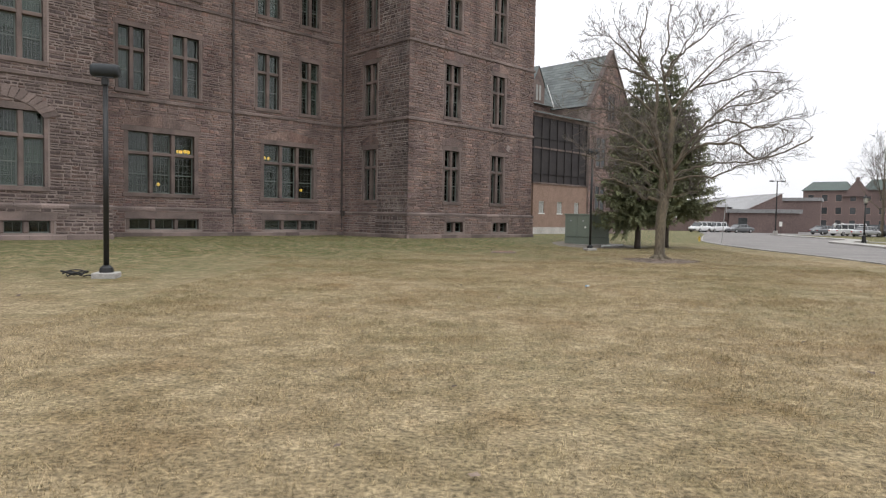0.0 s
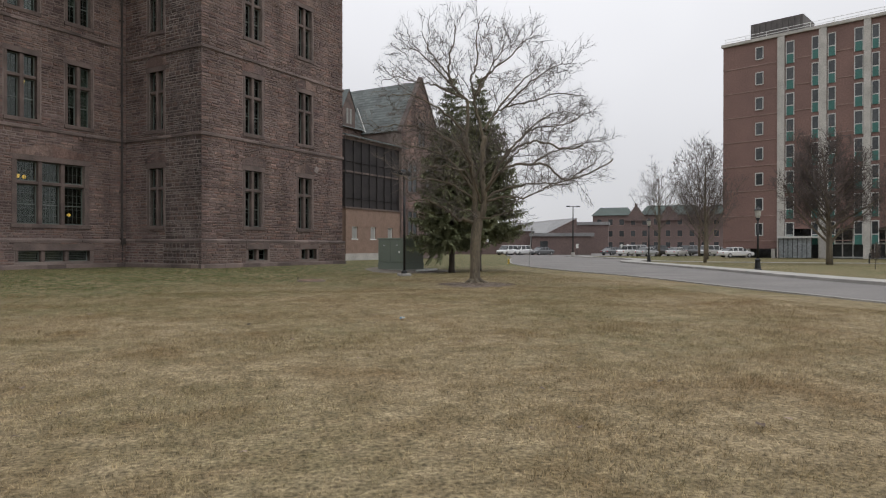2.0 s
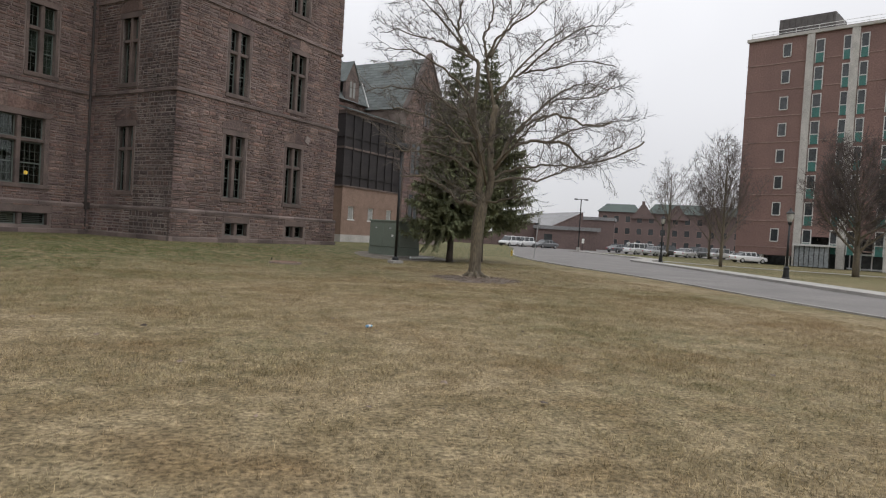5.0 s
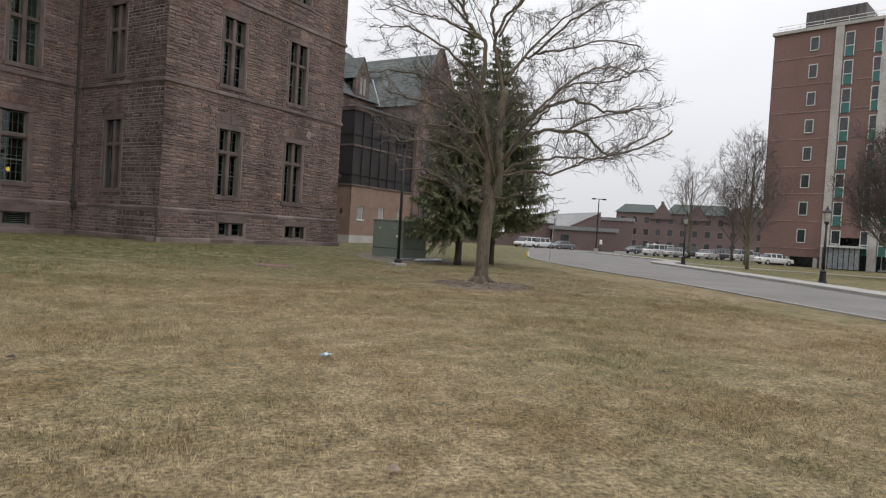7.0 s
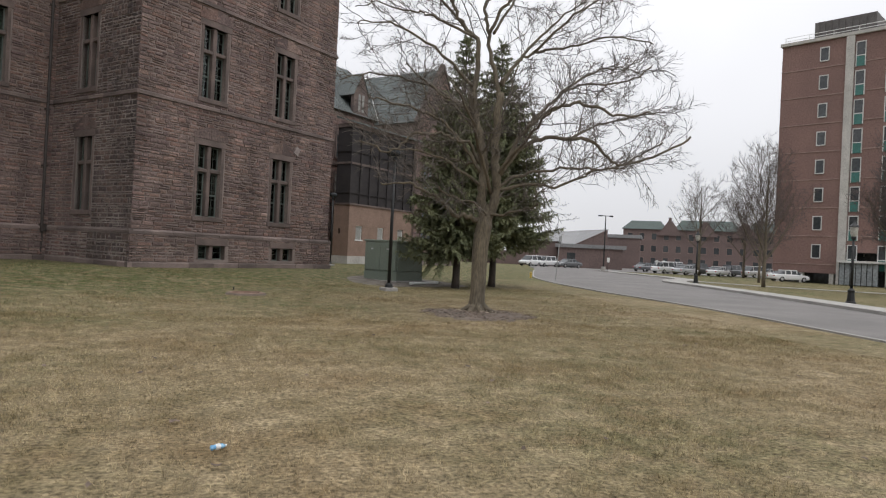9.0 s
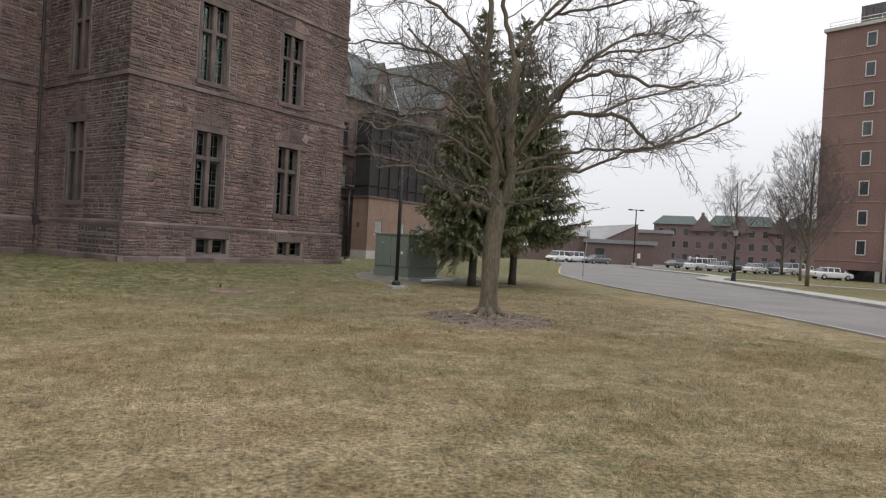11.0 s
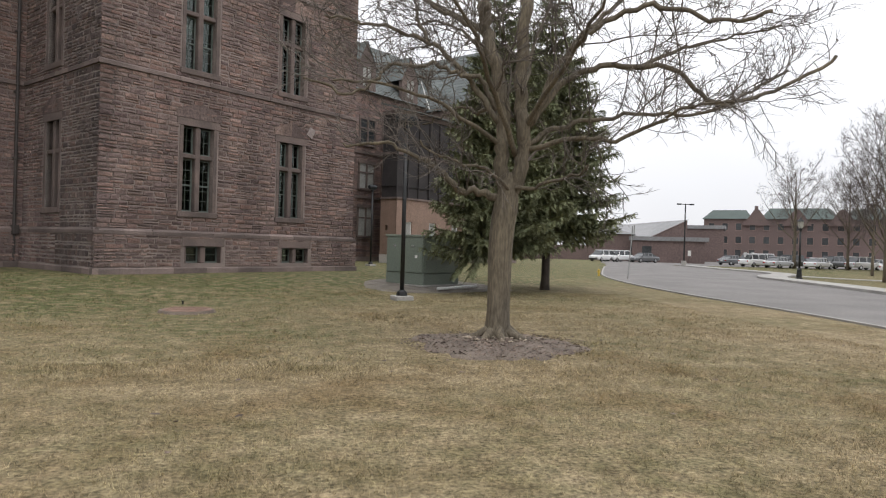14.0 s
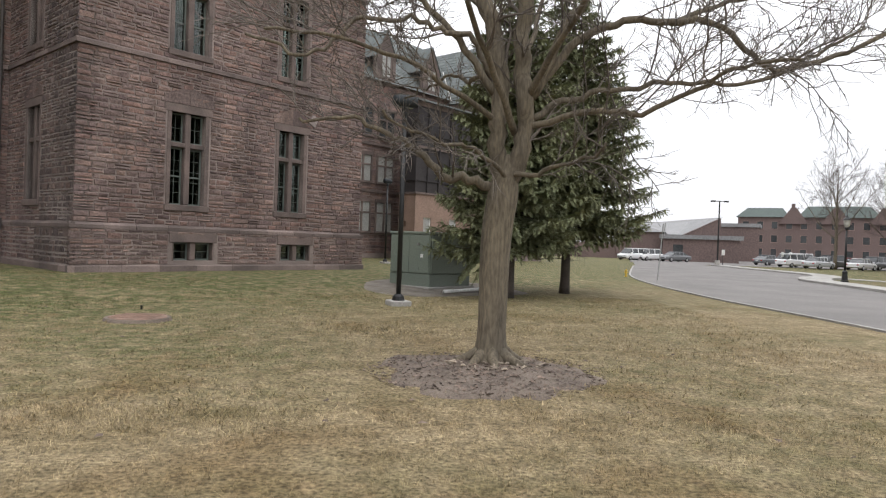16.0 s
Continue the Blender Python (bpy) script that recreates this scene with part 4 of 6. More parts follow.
def shoots(limbs, rng, branches, twigs, counts, lengths, twig_r, lift=0.03, tree=None, singles=0):
    """Branches on limbs, smaller ones on those, twigs on all."""
    for pts, r0, r1, size in limbs:
        n1 = max(3, int(counts[0] * size))
        for k in range(n1):
            t = 0.22 + 0.76 * (k + rng.random()) / n1
            p, d = along(pts, t)
            w = side_way(d, rng, 30, 65, 0.2)
            if w.z < 0 and rng.random() < 0.7:
                w.z *= -0.35
            L = lengths[0] * min(size, 1.1) * (1.15 - 0.62 * t) * rng.uniform(0.6, 1.2)
            b = wander(p, w, L, 8, rng, 0.24, lift)
            rb = max(0.009, (r0 + (r1 - r0) * t) * rng.uniform(0.22, 0.36))
            if singles > 0:
                singles -= 1
                part("branch", Shape().tube(b, taper(rb, 0.006, 9), 5, False), TWIG, tree, "", True)
            else:
                branches.tube(b, taper(rb, 0.006, 9), 5, False)
            n2 = max(2, int(counts[1] * L / lengths[0]))
            for q in range(n2):
                t2 = 0.15 + 0.85 * (q + rng.random()) / n2
                p2, d2 = along(b, min(t2, 0.99))
                L2 = lengths[1] * rng.uniform(0.5, 1.2) * (1.1 - 0.45 * t2)
                c = wander(p2, side_way(d2, rng, 25, 60), L2, 6, rng, 0.24, lift)
                branches.tube(c, taper(max(0.007, rb * 0.4), twig_r, 7), 4, False)
                for e in range(counts[2]):
                    t3 = 0.2 + 0.8 * (e + rng.random()) / counts[2]
                    p3, d3 = along(c, min(t3, 0.99))
                    v = wander(p3, side_way(d3, rng, 20, 55), lengths[2] * rng.uniform(0.4, 1.2), 3, rng, 0.25, lift)
                    twigs.tube(v, taper(twig_r * 1.1, twig_r * 0.55, 4), 3, False)
    return branches


def bare_tree():
    tr = random.Random(21)
    t = thing("bare_tree", spot(TREE.x, TREE.y, 0, -0.05), "leafless mature tree with grey-brown bark in a mulch ring", "tree")
    trunk_pts = curve_through([(-0.03, 0, -0.05), (-0.02, 0, 0.12), (-0.02, 0, 0.35), (-0.02, 0, 1.2), (0.0, 0, 1.9), (0.08, 0, 2.5), (0.12, 0, 2.95)], 4)
    s = Shape()
    rad = []
    for p in trunk_pts:
        z = p.z
        rad.append(0.190 + 0.012 * z + 0.14 * math.exp(-max(z, 0) / 0.15) - 0.16 * smooth01((z - 2.3) / 0.9))
    s.tube(trunk_pts, rad, 20, True)
    for i, v in enumerate(s.v):
        a = math.atan2(v[1], v[0])
        lob = 1 + (0.20 * math.sin(5 * a + 0.6) + 0.08 * math.sin(3 * a)) * math.exp(-max(v[2], 0) / 0.28) + 0.025 * noise.noise(Vector((v[0] * 4, v[1] * 4, v[2] * 1.5)))
        s.v[i] = (v[0] * lob, v[1] * lob, v[2])
    part("trunk", s, BARK, t, "thick ridged trunk flaring at the roots", True)
    for a, reach in ((-2.5, 0.62), (-1.75, 0.5), (-0.9, 0.7), (0.2, 0.55), (2.9, 0.6)):
        pts = [Vector((math.cos(a + 0.25 * f) * (0.15 + reach * f), math.sin(a + 0.25 * f) * (0.15 + reach * f), 0.16 * (1 - f) ** 2 + 0.05 - 0.05 * f)) for f in (0, 0.25, 0.5, 0.75, 1.0)]
        part("root", Shape().tube(pts, [0.10, 0.075, 0.055, 0.04, 0.02], 8), BARK, t, "root showing above the mulch", True)
    limbs = []

    def limb(r0, r1, size, *pts):
        """One limb through a few points, crooked on the way."""
        c = curve_through(pts, 5)
        c = [c[0]] + [p + Vector((tr.uniform(-1, 1), tr.uniform(-1, 1), tr.uniform(-1, 1))) * min(0.045, 0.015 + 0.006 * i) for i, p in enumerate(c[1:])]
        part("limb", Shape().tube(c, taper(r0, r1, len(c), 0.75), 10), BARK, t, "", True)
        limbs.append((c, r0, r1, size))

    limb(0.149, 0.102, 0.5, (0.1, 0, 2.5), (0.3, -0.05, 3.05), (0.3, -0.05, 3.9), (0.25, -0.05, 4.85), (0.35, -0.1, 5.95))
    limb(0.135, 0.112, 0.5, (0.05, 0, 2.5), (-0.05, 0, 3.1), (-0.05, 0, 3.9), (-0.2, 0.05, 4.85), (-0.4, 0.1, 5.6), (-0.4, 0.1, 5.95))
    limb(0.079, 0.020, 1.1, (-0.4, 0.1, 5.75), (-0.3, 0.15, 7.25), (-0.7, 0.35, 7.8), (-0.95, 0.55, 8.45), (-0.9, 0.6, 9.3), (-0.7, 0.7, 10), (-0.65, 0.75, 10.7))
    limb(0.043, 0.014, 0.8, (-1.05, 0.25, 8.35), (-1.35, 0.15, 8.6), (-1.6, 0.05, 8.85), (-2, 0, 9.4), (-2.25, -0.1, 9.9))
    limb(0.043, 0.014, 0.9, (-0.5, 0.1, 7.45), (-1.15, 0.35, 7.8), (-1.7, 0.55, 8.05), (-2.1, 0.75, 8.15), (-3, 1, 8.35), (-3.55, 1.2, 8.25))
    limb(0.072, 0.020, 1.1, (0.32, -0.08, 5.75), (0.12, 0, 6.6), (-0.1, 0.05, 7.65), (-0.15, 0.1, 8.3), (0.1, 0.1, 9), (0.05, 0.15, 9.8), (0.2, 0.15, 10.6))
    limb(0.054, 0.019, 1.1, (-0.05, 0, 7.55), (0.25, -0.15, 8.2), (0.55, -0.35, 8.5), (1.15, -0.55, 9), (1.5, -0.75, 9.35), (1.7, -0.9, 9.6))
    limb(0.054, 0.019, 1.1, (0.35, -0.1, 6.15), (0.7, 0, 6.75), (1.2, 0.05, 7.15), (2.3, -0.05, 7.45), (3.45, -0.15, 7.85), (4.7, -0.25, 7.75))
    limb(0.050, 0.019, 1.0, (1.1, -0.25, 5.15), (1.65, -0.2, 5.75), (2.1, -0.15, 6.15), (2.85, -0.15, 6.45), (3.95, -0.25, 6.6), (4.65, -0.25, 7.15))
    limb(0.065, 0.030, 1.2, (0.4, -0.1, 3.75), (0.9, -0.1, 4.45), (1.5, -0.15, 4.8), (2.3, -0.2, 4.85), (2.9, -0.25, 4.9), (3.45, -0.3, 4.4), (4.05, -0.3, 4.3), (4.95, -0.4, 4.65), (5.85, -0.5, 5.15))
    limb(0.068, 0.030, 1.2, (0.45, -0.1, 3.8), (0.75, -0.25, 4.55), (1.1, -0.4, 5.1), (1.45, -0.55, 5.4), (2.15, -0.8, 5.7), (2.7, -1, 5.6), (3.2, -1.2, 5.4), (4, -1.45, 5.5))
    limb(0.054, 0.020, 1.1, (0.4, -0.1, 3.45), (0.9, 0.05, 3.75), (1.6, 0.1, 3.95), (2.6, 0.15, 4.15), (3.7, 0.15, 4.2), (4.65, 0.15, 4.65), (5.4, 0.2, 5.1))
    limb(0.050, 0.019, 1.1, (0.4, -0.1, 3.35), (1.1, -0.5, 3.5), (1.7, -0.9, 3.45), (2.25, -1.25, 3.7), (2.5, -1.55, 3.9), (3.1, -1.95, 3.9))
    limb(0.043, 0.014, 0.6, (0.1, -0.05, 2.65), (0.55, -0.45, 2.7), (1, -0.9, 2.85), (1.1, -1.3, 2.95))
    limb(0.085, 0.020, 0.9, (0.05, 0, 2.45), (-0.4, 0, 2.6), (-0.85, 0, 2.65), (-1.2, -0.05, 3), (-1.55, -0.05, 3.15), (-2.05, -0.05, 3.35), (-2.8, 0.05, 3.3))
    limb(0.061, 0.020, 1.0, (-0.1, 0, 3.8), (-0.65, 0.05, 4.55), (-1.15, 0.1, 5.05), (-1.75, 0.15, 5.3), (-2.55, 0.25, 5.5), (-3.2, 0.35, 5.6))
    limb(0.040, 0.014, 0.8, (-0.2, 0.05, 4.05), (-0.45, 0.35, 4.05), (-0.6, 0.6, 4.15), (-0.95, 0.9, 4.1), (-1.3, 1.25, 3.95))
    limb(0.050, 0.019, 1.0, (-0.15, 0.05, 4.05), (-0.45, -0.05, 4.5), (-0.9, -0.15, 4.6), (-1.35, -0.2, 4.7), (-1.95, -0.25, 4.65), (-2.4, -0.3, 4.25), (-2.75, -0.4, 4.1), (-3.4, -0.45, 4.35))
    limb(0.058, 0.020, 0.9, (-0.3, 0.05, 5.35), (-0.6, 0.25, 5.55), (-1.15, 0.5, 5.9), (-1.65, 0.75, 6.35), (-2.15, 1, 6.8))
    limb(0.043, 0.016, 0.8, (-1.35, 0.3, 5.25), (-1.5, 0.85, 5.75), (-1.55, 1.4, 6.35), (-1.4, 1.85, 7.2))
    limb(0.058, 0.016, 0.9, (0.2, -0.05, 3.25), (-0.45, -1, 4.3), (-0.95, -1.95, 4.8), (-1.65, -2.9, 5.3))
    limb(0.050, 0.016, 0.9, (0.2, -0.05, 3.9), (0.65, 0.9, 5.15), (1.2, 1.75, 6.55), (1.8, 2.65, 8.05))
    limb(0.054, 0.016, 0.9, (0.35, -0.1, 3.75), (0.65, -1.15, 4.5), (0.8, -2.25, 4.95), (0.85, -3.3, 5.1))
    limb(0.043, 0.016, 0.9, (0, 0, 4.45), (-0.4, 1.1, 5.55), (-0.9, 2.25, 6.25), (-1.6, 3.45, 6.55))
    limb(0.043, 0.016, 0.8, (0, 0, 3.4), (-1.05, -0.65, 3.85), (-1.95, -1.35, 4), (-2.85, -2, 3.9))
    limb(0.036, 0.014, 0.6, (0.15, -0.05, 2.6), (-0.4, -0.6, 2.9), (-1, -1.15, 2.95), (-1.6, -1.7, 3.15))
    limb(0.055, 0.015, 1.0, (0.3, -0.1, 6.2), (1.3, 0.2, 7.5), (2.3, 0.5, 8.5), (3.1, 0.6, 9.2))
    limb(0.045, 0.013, 0.9, (1.2, 0.05, 7.15), (2.1, -0.6, 8.1), (3.0, -0.8, 8.7), (3.7, -0.9, 8.9))
    limb(0.050, 0.014, 0.9, (-0.4, 0.1, 6.1), (-1.6, -0.3, 6.9), (-2.8, -0.5, 7.3), (-3.7, -0.6, 7.2))
    limb(0.050, 0.014, 0.9, (-0.3, 0.1, 5.4), (-1.5, 0.9, 6.2), (-2.8, 1.3, 6.5), (-3.9, 1.5, 6.3))
    limb(0.045, 0.013, 0.9, (2.0, -0.2, 6.1), (3.1, 0.5, 6.9), (4.2, 0.8, 7.3), (5.0, 0.8, 7.2))
    limb(0.045, 0.013, 0.9, (2.3, -0.2, 4.85), (3.5, 0.6, 5.5), (4.7, 0.8, 5.9), (5.6, 0.7, 6.1))
    limb(0.045, 0.013, 0.9, (0.1, 0.1, 7.6), (0.9, 0.9, 8.9), (1.5, 1.2, 9.8), (1.8, 1.3, 10.3))
    limb(0.045, 0.013, 0.9, (-0.7, 0.35, 7.8), (-1.6, 0.9, 9.0), (-2.2, 1.1, 9.5), (-2.8, 1.2, 9.6))
    tw = Shape()
    rest = shoots(limbs, tr, Shape(), tw, (13, 9, 6), (1.75, 0.72, 0.32), 0.0042, 0.035, t, 300)
    part("branchwork", rest, TWIG, t, "fine grey branches")["kind"] = "stuff"
    part("twig_mass", tw, TWIG, t, "dense fine twigs")["kind"] = "stuff"


bare_tree()


def far_tree(x, y, height, spread, seed, label, fork=0.25, upright=0.5, thick=0.16, full=1.3, fine=0.010):
    fr = random.Random(seed)
    t = thing("bare_tree", spot(x, y), label, "tree", "bare trees across the road")
    trunk = wander((0, 0, -0.1), (0, 0, 1), height * 0.8, 8, fr, 0.03, 0.05)
    part("trunk", Shape().tube(trunk, taper(thick, 0.03, 9), 8), BARK, t, "", True)
    limbs = []
    n0 = int(14 * full)
    for k in range(n0):
        u = fork + (0.92 - fork) * k / n0
        p, d = along(trunk, u)
        a = k * 2.4 + fr.random()
        w = Vector((math.cos(a), math.sin(a), upright * 1.5 + 0.5 * u))
        L = spread * (1.15 - 0.75 * u) * fr.uniform(0.85, 1.15) * (1 + upright * 0.4)
        c = wander(p, w, L, 8, fr, 0.10, 0.05)
        part("limb", Shape().tube(c, taper(thick * 0.42 * (1.1 - u), 0.015, 9), 6, False), BARK, t, "", True)
        limbs.append((c, thick * 0.4, 0.015, L / spread))
    br, tw = Shape(), Shape()
    shoots(limbs, fr, br, tw, (int(9 * full), 6, 4), (spread * 0.34, spread * 0.16, spread * 0.10), fine, 0.06)
    part("branchwork", br, TWIG_FAR, t)["kind"] = "stuff"
    part("twig_mass", tw, TWIG_FAR, t)["kind"] = "stuff"


far_tree(47.2, 48.6, 12.6, 5.4, 3, "broad leafless tree with dark dense twigs on the far lawn", 0.17, 0.40, 0.28, 2.7, 0.011)
far_tree(41.2, 57.2, 12.8, 4.7, 4, "slender leafless tree with upright branches by the pavement", 0.16, 0.85, 0.16, 1.9, 0.006)
far_tree(62.0, 97.0, 16.5, 7.4, 5, "leafless tree beside the car park", 0.25, 0.5, 0.24, 1.3, 0.009)
far_tree(68.5, 95.5, 15.0, 6.0, 8, "leafless tree on the grass strip by the car park", 0.2, 0.6, 0.2, 1.3, 0.008)
far_tree(52.5, 72.0, 11.5, 4.4, 6, "slender leafless tree near the car park", 0.2, 0.8, 0.14, 1.2, 0.007)
far_tree(58.0, 52.0, 7.5, 3.0, 7, "small leafless tree in front of the tall block", 0.2, 0.7, 0.08, 1.2, 0.007)
far_tree(40.3, 38.0, 2.3, 0.6, 9, "thin staked sapling on the far lawn", 0.3, 0.9, 0.025, 1.0, 0.004)


def spruce(x, y, height, radius, skirt, seed, label, low=(), bare=0):
    sr = random.Random(seed)
    t = thing("spruce_tree", spot(x, y), label, "tree", "spruces beside the lawn")
    part("trunk", Shape().tube([(0, 0, -0.1), (0.02, 0, 0.5), (0.03, 0.02, height * 0.5), (0, 0, height * 0.97)], [0.21, 0.17, 0.10, 0.015], 9), SPRUCEBARK, t, "straight brown scaly trunk", True)
    wood, green = Shape(), Shape()
    z, turn = skirt, 0.0

    def spray(p, d, size):
        """A drooping spray: narrow tufts of needles to both sides of a spine."""
        d = d.normalized()
        sidew = d.cross(Vector((0, 0, 1)))
        sidew = sidew.normalized() if sidew.length > 1e-4 else Vector((1, 0, 0))
        up = sidew.cross(d)
        n = 9
        for i in range(n):
            b = p + d * size * i / n
            for sg in (-1, 1):
                w = (d * 0.95 + sidew * sg * 0.62 + up * sr.uniform(-0.45, 0.40)) * size * sr.uniform(0.24, 0.46) * (1.25 - 0.75 * i / n)
                q = d * size * 0.105
                green.add([b - q, b + q, b + w], [(0, 1, 2)])
        tip = p + d * size * 1.15
        green.add([p + d * size * 0.8 - sidew * size * 0.08, p + d * size * 0.8 + sidew * size * 0.08, tip], [(0, 1, 2)])

    for a, L in low:
        pts = [Vector((math.cos(a) * L * f, math.sin(a) * L * f, skirt + 0.1 - 1.25 * f * f)) for f in (0, 0.2, 0.4, 0.6, 0.8, 1.0)]
        wood.tube(pts, taper(0.03, 0.006, 6), 4, False)
        for i in range(34):
            p, d = along(pts, 0.25 + 0.74 * i / 34)
            for sg in (-1, 1):
                spray(p, d * 0.6 + Vector((-math.sin(a) * sg, math.cos(a) * sg, sr.uniform(-0.9, 0.1))) * sr.uniform(0.5, 1.0), sr.uniform(0.2, 0.36))
    while z < height - 0.15:
        u = z / height
        reach = radius * (1 - u) ** 0.84 * (0.80 + 0.20 * min(1, (z - skirt) / 1.6 + 0.4))
        n = 7 if u < 0.75 else 5
        for k in range(n):
            a = turn + 2 * math.pi * k / n + sr.uniform(-0.3, 0.3)
            L = reach * sr.uniform(0.72, 1.12) + 0.12
            zz = z + sr.uniform(-0.15, 0.15)
            drop = (0.24 - 0.45 * u) * sr.uniform(0.6, 1.4)
            pts = []
            for i in range(7):
                f = i / 6
                pts.append(Vector((math.cos(a) * L * f, math.sin(a) * L * f, zz - drop * L * math.sin(f * math.pi * 0.62) + 0.10 * L * f * f * f)))
            wood.tube(pts, taper(0.028 * (1 - u) + 0.008, 0.004, 7), 4, False)
            m = max(5, int(L / 0.115))
            for i in range(m):
                f = 0.18 + 0.82 * (i + sr.random() * 0.6) / m
                p, d = along(pts, min(f, 0.99))
                for sg in (-1, 1):
                    sd = Vector((-math.sin(a) * sg, math.cos(a) * sg, 0))
                    w = d * sr.uniform(0.45, 0.9) + sd * sr.uniform(0.5, 1.0) * (1.1 - 0.5 * f) + Vector((0, 0, sr.uniform(-0.45, 0.12)))
                    size = (0.26 + 0.34 * (1 - f) * min(1.0, L / 2)) * sr.uniform(0.75, 1.25) * (0.4 + 0.6 * min(1, (1 - u) * 2.4))
                    spray(p, w, size)
                    if sr.random() < 0.8:
                        spray(p + w.normalized() * size * 0.55, w * 0.5 + Vector((sr.uniform(-0.3, 0.3), sr.uniform(-0.3, 0.3), -0.65)), size * 0.7)
                if sr.random() < 0.4:
                    spray(p, d * 0.6 + Vector((0, 0, sr.uniform(-0.2, 0.6))), 0.24)
        turn += 0.9
        z += 0.26 * (1.0 - 0.35 * u)
    for i in range(6):
        a = i * 1.05
        spray(Vector((0, 0, height * 0.955)), Vector((math.cos(a) * 0.35, math.sin(a) * 0.35, 1)), 0.4)
    for k in range(bare):
        a, zz, L = k * 2.1 + 2.6, 1.25 + 0.11 * k, sr.uniform(0.9, 1.7)
        pts = wander((0, 0, zz), (math.cos(a), math.sin(a), -0.12), L, 7, sr, 0.12, -0.02)
        part("dead_branch", Shape().tube(pts, taper(0.016, 0.004, 8), 5, False), SPRUCEBARK, t, "bare dead lower branch")
        for e in range(9):
            p, d = along(pts, 0.2 + 0.08 * e)
            wood.tube(wander(p, side_way(d, sr, 30, 60, 0.6), sr.uniform(0.2, 0.45), 3, sr, 0.2, -0.04), taper(0.005, 0.002, 4), 3, False)
    part("branchwork", wood, SPRUCEBARK, t)["kind"] = "stuff"
    part("needle_mass", green, NEEDLE, t, "dark green drooping needle sprays")["kind"] = "stuff"


spruce(10.75, 38.9, 11.3, 3.0, 1.75, 31, "dark green spruce with low drooping branches beside the transformer", ((3.5, 1.7), (4.0, 1.8)))
spruce(13.25, 41.6, 12.1, 3.9, 2.4, 32, "tall dark green spruce with bare lower trunk", (), 9)


# ---------------------------------------------------------------- small ground things round the trees
s = Shape()
mr = random.Random(4)
ring = []
for i in range(40):
    a = 2 * math.pi * i / 40
    r = 1.24 * (1 + 0.12 * math.sin(3 * a + 1) + mr.uniform(-0.13, 0.13))
    ring.append((TREE.x - 0.2 + r * math.cos(a) * 1.12, TREE.y - 0.72 + r * math.sin(a) * 1.08))
vs = [(TREE.x - 0.2, TREE.y - 0.72, level(TREE.x - 0.2, TREE.y - 0.72) + 0.04)]
for f in (0.35, 0.7, 0.93, 1.0):
    for (x, y) in ring:
        px, py = vs[0][0] + (x - vs[0][0]) * f, vs[0][1] + (y - vs[0][1]) * f
        vs.append((px, py, level(px, py) + (0.03 + 0.015 * noise.noise(Vector((px * 3, py * 3, 2))) if f < 1 else -0.02)))
fs = [(0, 1 + i, 1 + (i + 1) % 40) for i in range(40)]
for k in range(3):
    fs += [(1 + k * 40 + i, 1 + (k + 1) * 40 + i, 1 + (k + 1) * 40 + (i + 1) % 40, 1 + k * 40 + (i + 1) % 40) for i in range(40)]
tagged(s.add(vs, fs).done("mulch_bed", MULCH, True), "ring of brown bark mulch round the tree", "mulch bed", kind="structure")
chips = Shape()
for i in range(1300):
    a, r = mr.uniform(0, 2 * math.pi), 1.38 * mr.random() ** 0.6
    x, y = vs[0][0] + r * math.cos(a) * 1.12, vs[0][1] + r * math.sin(a)
    z, w, l, q = level(x, y) + 0.04, mr.uniform(0.006, 0.014), mr.uniform(0.025, 0.07), mr.uniform(0, 6.3)
    d, e = Vector((math.cos(q), math.sin(q), mr.uniform(-0.3, 0.3))), Vector((-math.sin(q), math.cos(q), mr.uniform(-0.3, 0.3)))
    p = Vector((x, y, z))
    chips.add([p - d * l / 2 - e * w, p + d * l / 2 - e * w, p + d * l / 2 + e * w, p - d * l / 2 + e * w + Vector((0, 0, 0.012))], [(0, 1, 2, 3)])
CHIP = mat("wood_chips", (0.20, 0.150, 0.118), (0.095, 0.070, 0.055), 3, 30, 0.95, bump=0.2, island=0.5)
tagged(chips.done("wood_chips", CHIP), "scattered wood chips and dead leaves on the mulch", "wood chips", kind="stuff")

dead = Shape()
for i in range(26):
    a, r, q = mr.uniform(-2.9, -0.2), mr.uniform(0.28, 0.75), mr.uniform(0, 6.3)
    x, y = TREE.x + r * math.cos(a), TREE.y + r * math.sin(a)
    p, d = Vector((x, y, level(x, y) + 0.05)), Vector((math.cos(q), math.sin(q), mr.uniform(-0.1, 0.25))) * mr.uniform(0.06, 0.2)
    dead.tube([p - d * 0.5, p + d * 0.1 + Vector((0, 0, 0.01)), p + d * 0.5], [0.012, 0.016, 0.008], 5)
tagged(dead.done("dead_sticks", mat("bleached_wood", (0.36, 0.30, 0.23), (0.22, 0.18, 0.14), 3, 30, 0.9, bump=0.2, island=0.3)), "pale broken sticks and bark at the foot of the tree", "sticks", kind="stuff")


# ---------------------------------------------------------------- tall brick block
block = thing("apartment_block", pose(64.9, 85.1, 0, 0, 0, math.degrees(math.atan2(-0.854, 0.52))), "tall red brick block with pale piers and green window panels", "building")
BW, BT = 38.0, 30.6
cols = [(4.5, 5.57, False), (8.48, 9.56, True), (11.68, 12.58, True), (13.6, 14.54, True), (16.63, 17.66, True), (18.54, 19.41, True), (21.71, 22.71, True), (23.7, 24.6, True), (26.8, 27.7, True), (28.8, 29.7, True), (31.9, 32.8, True), (33.9, 34.8, True)]
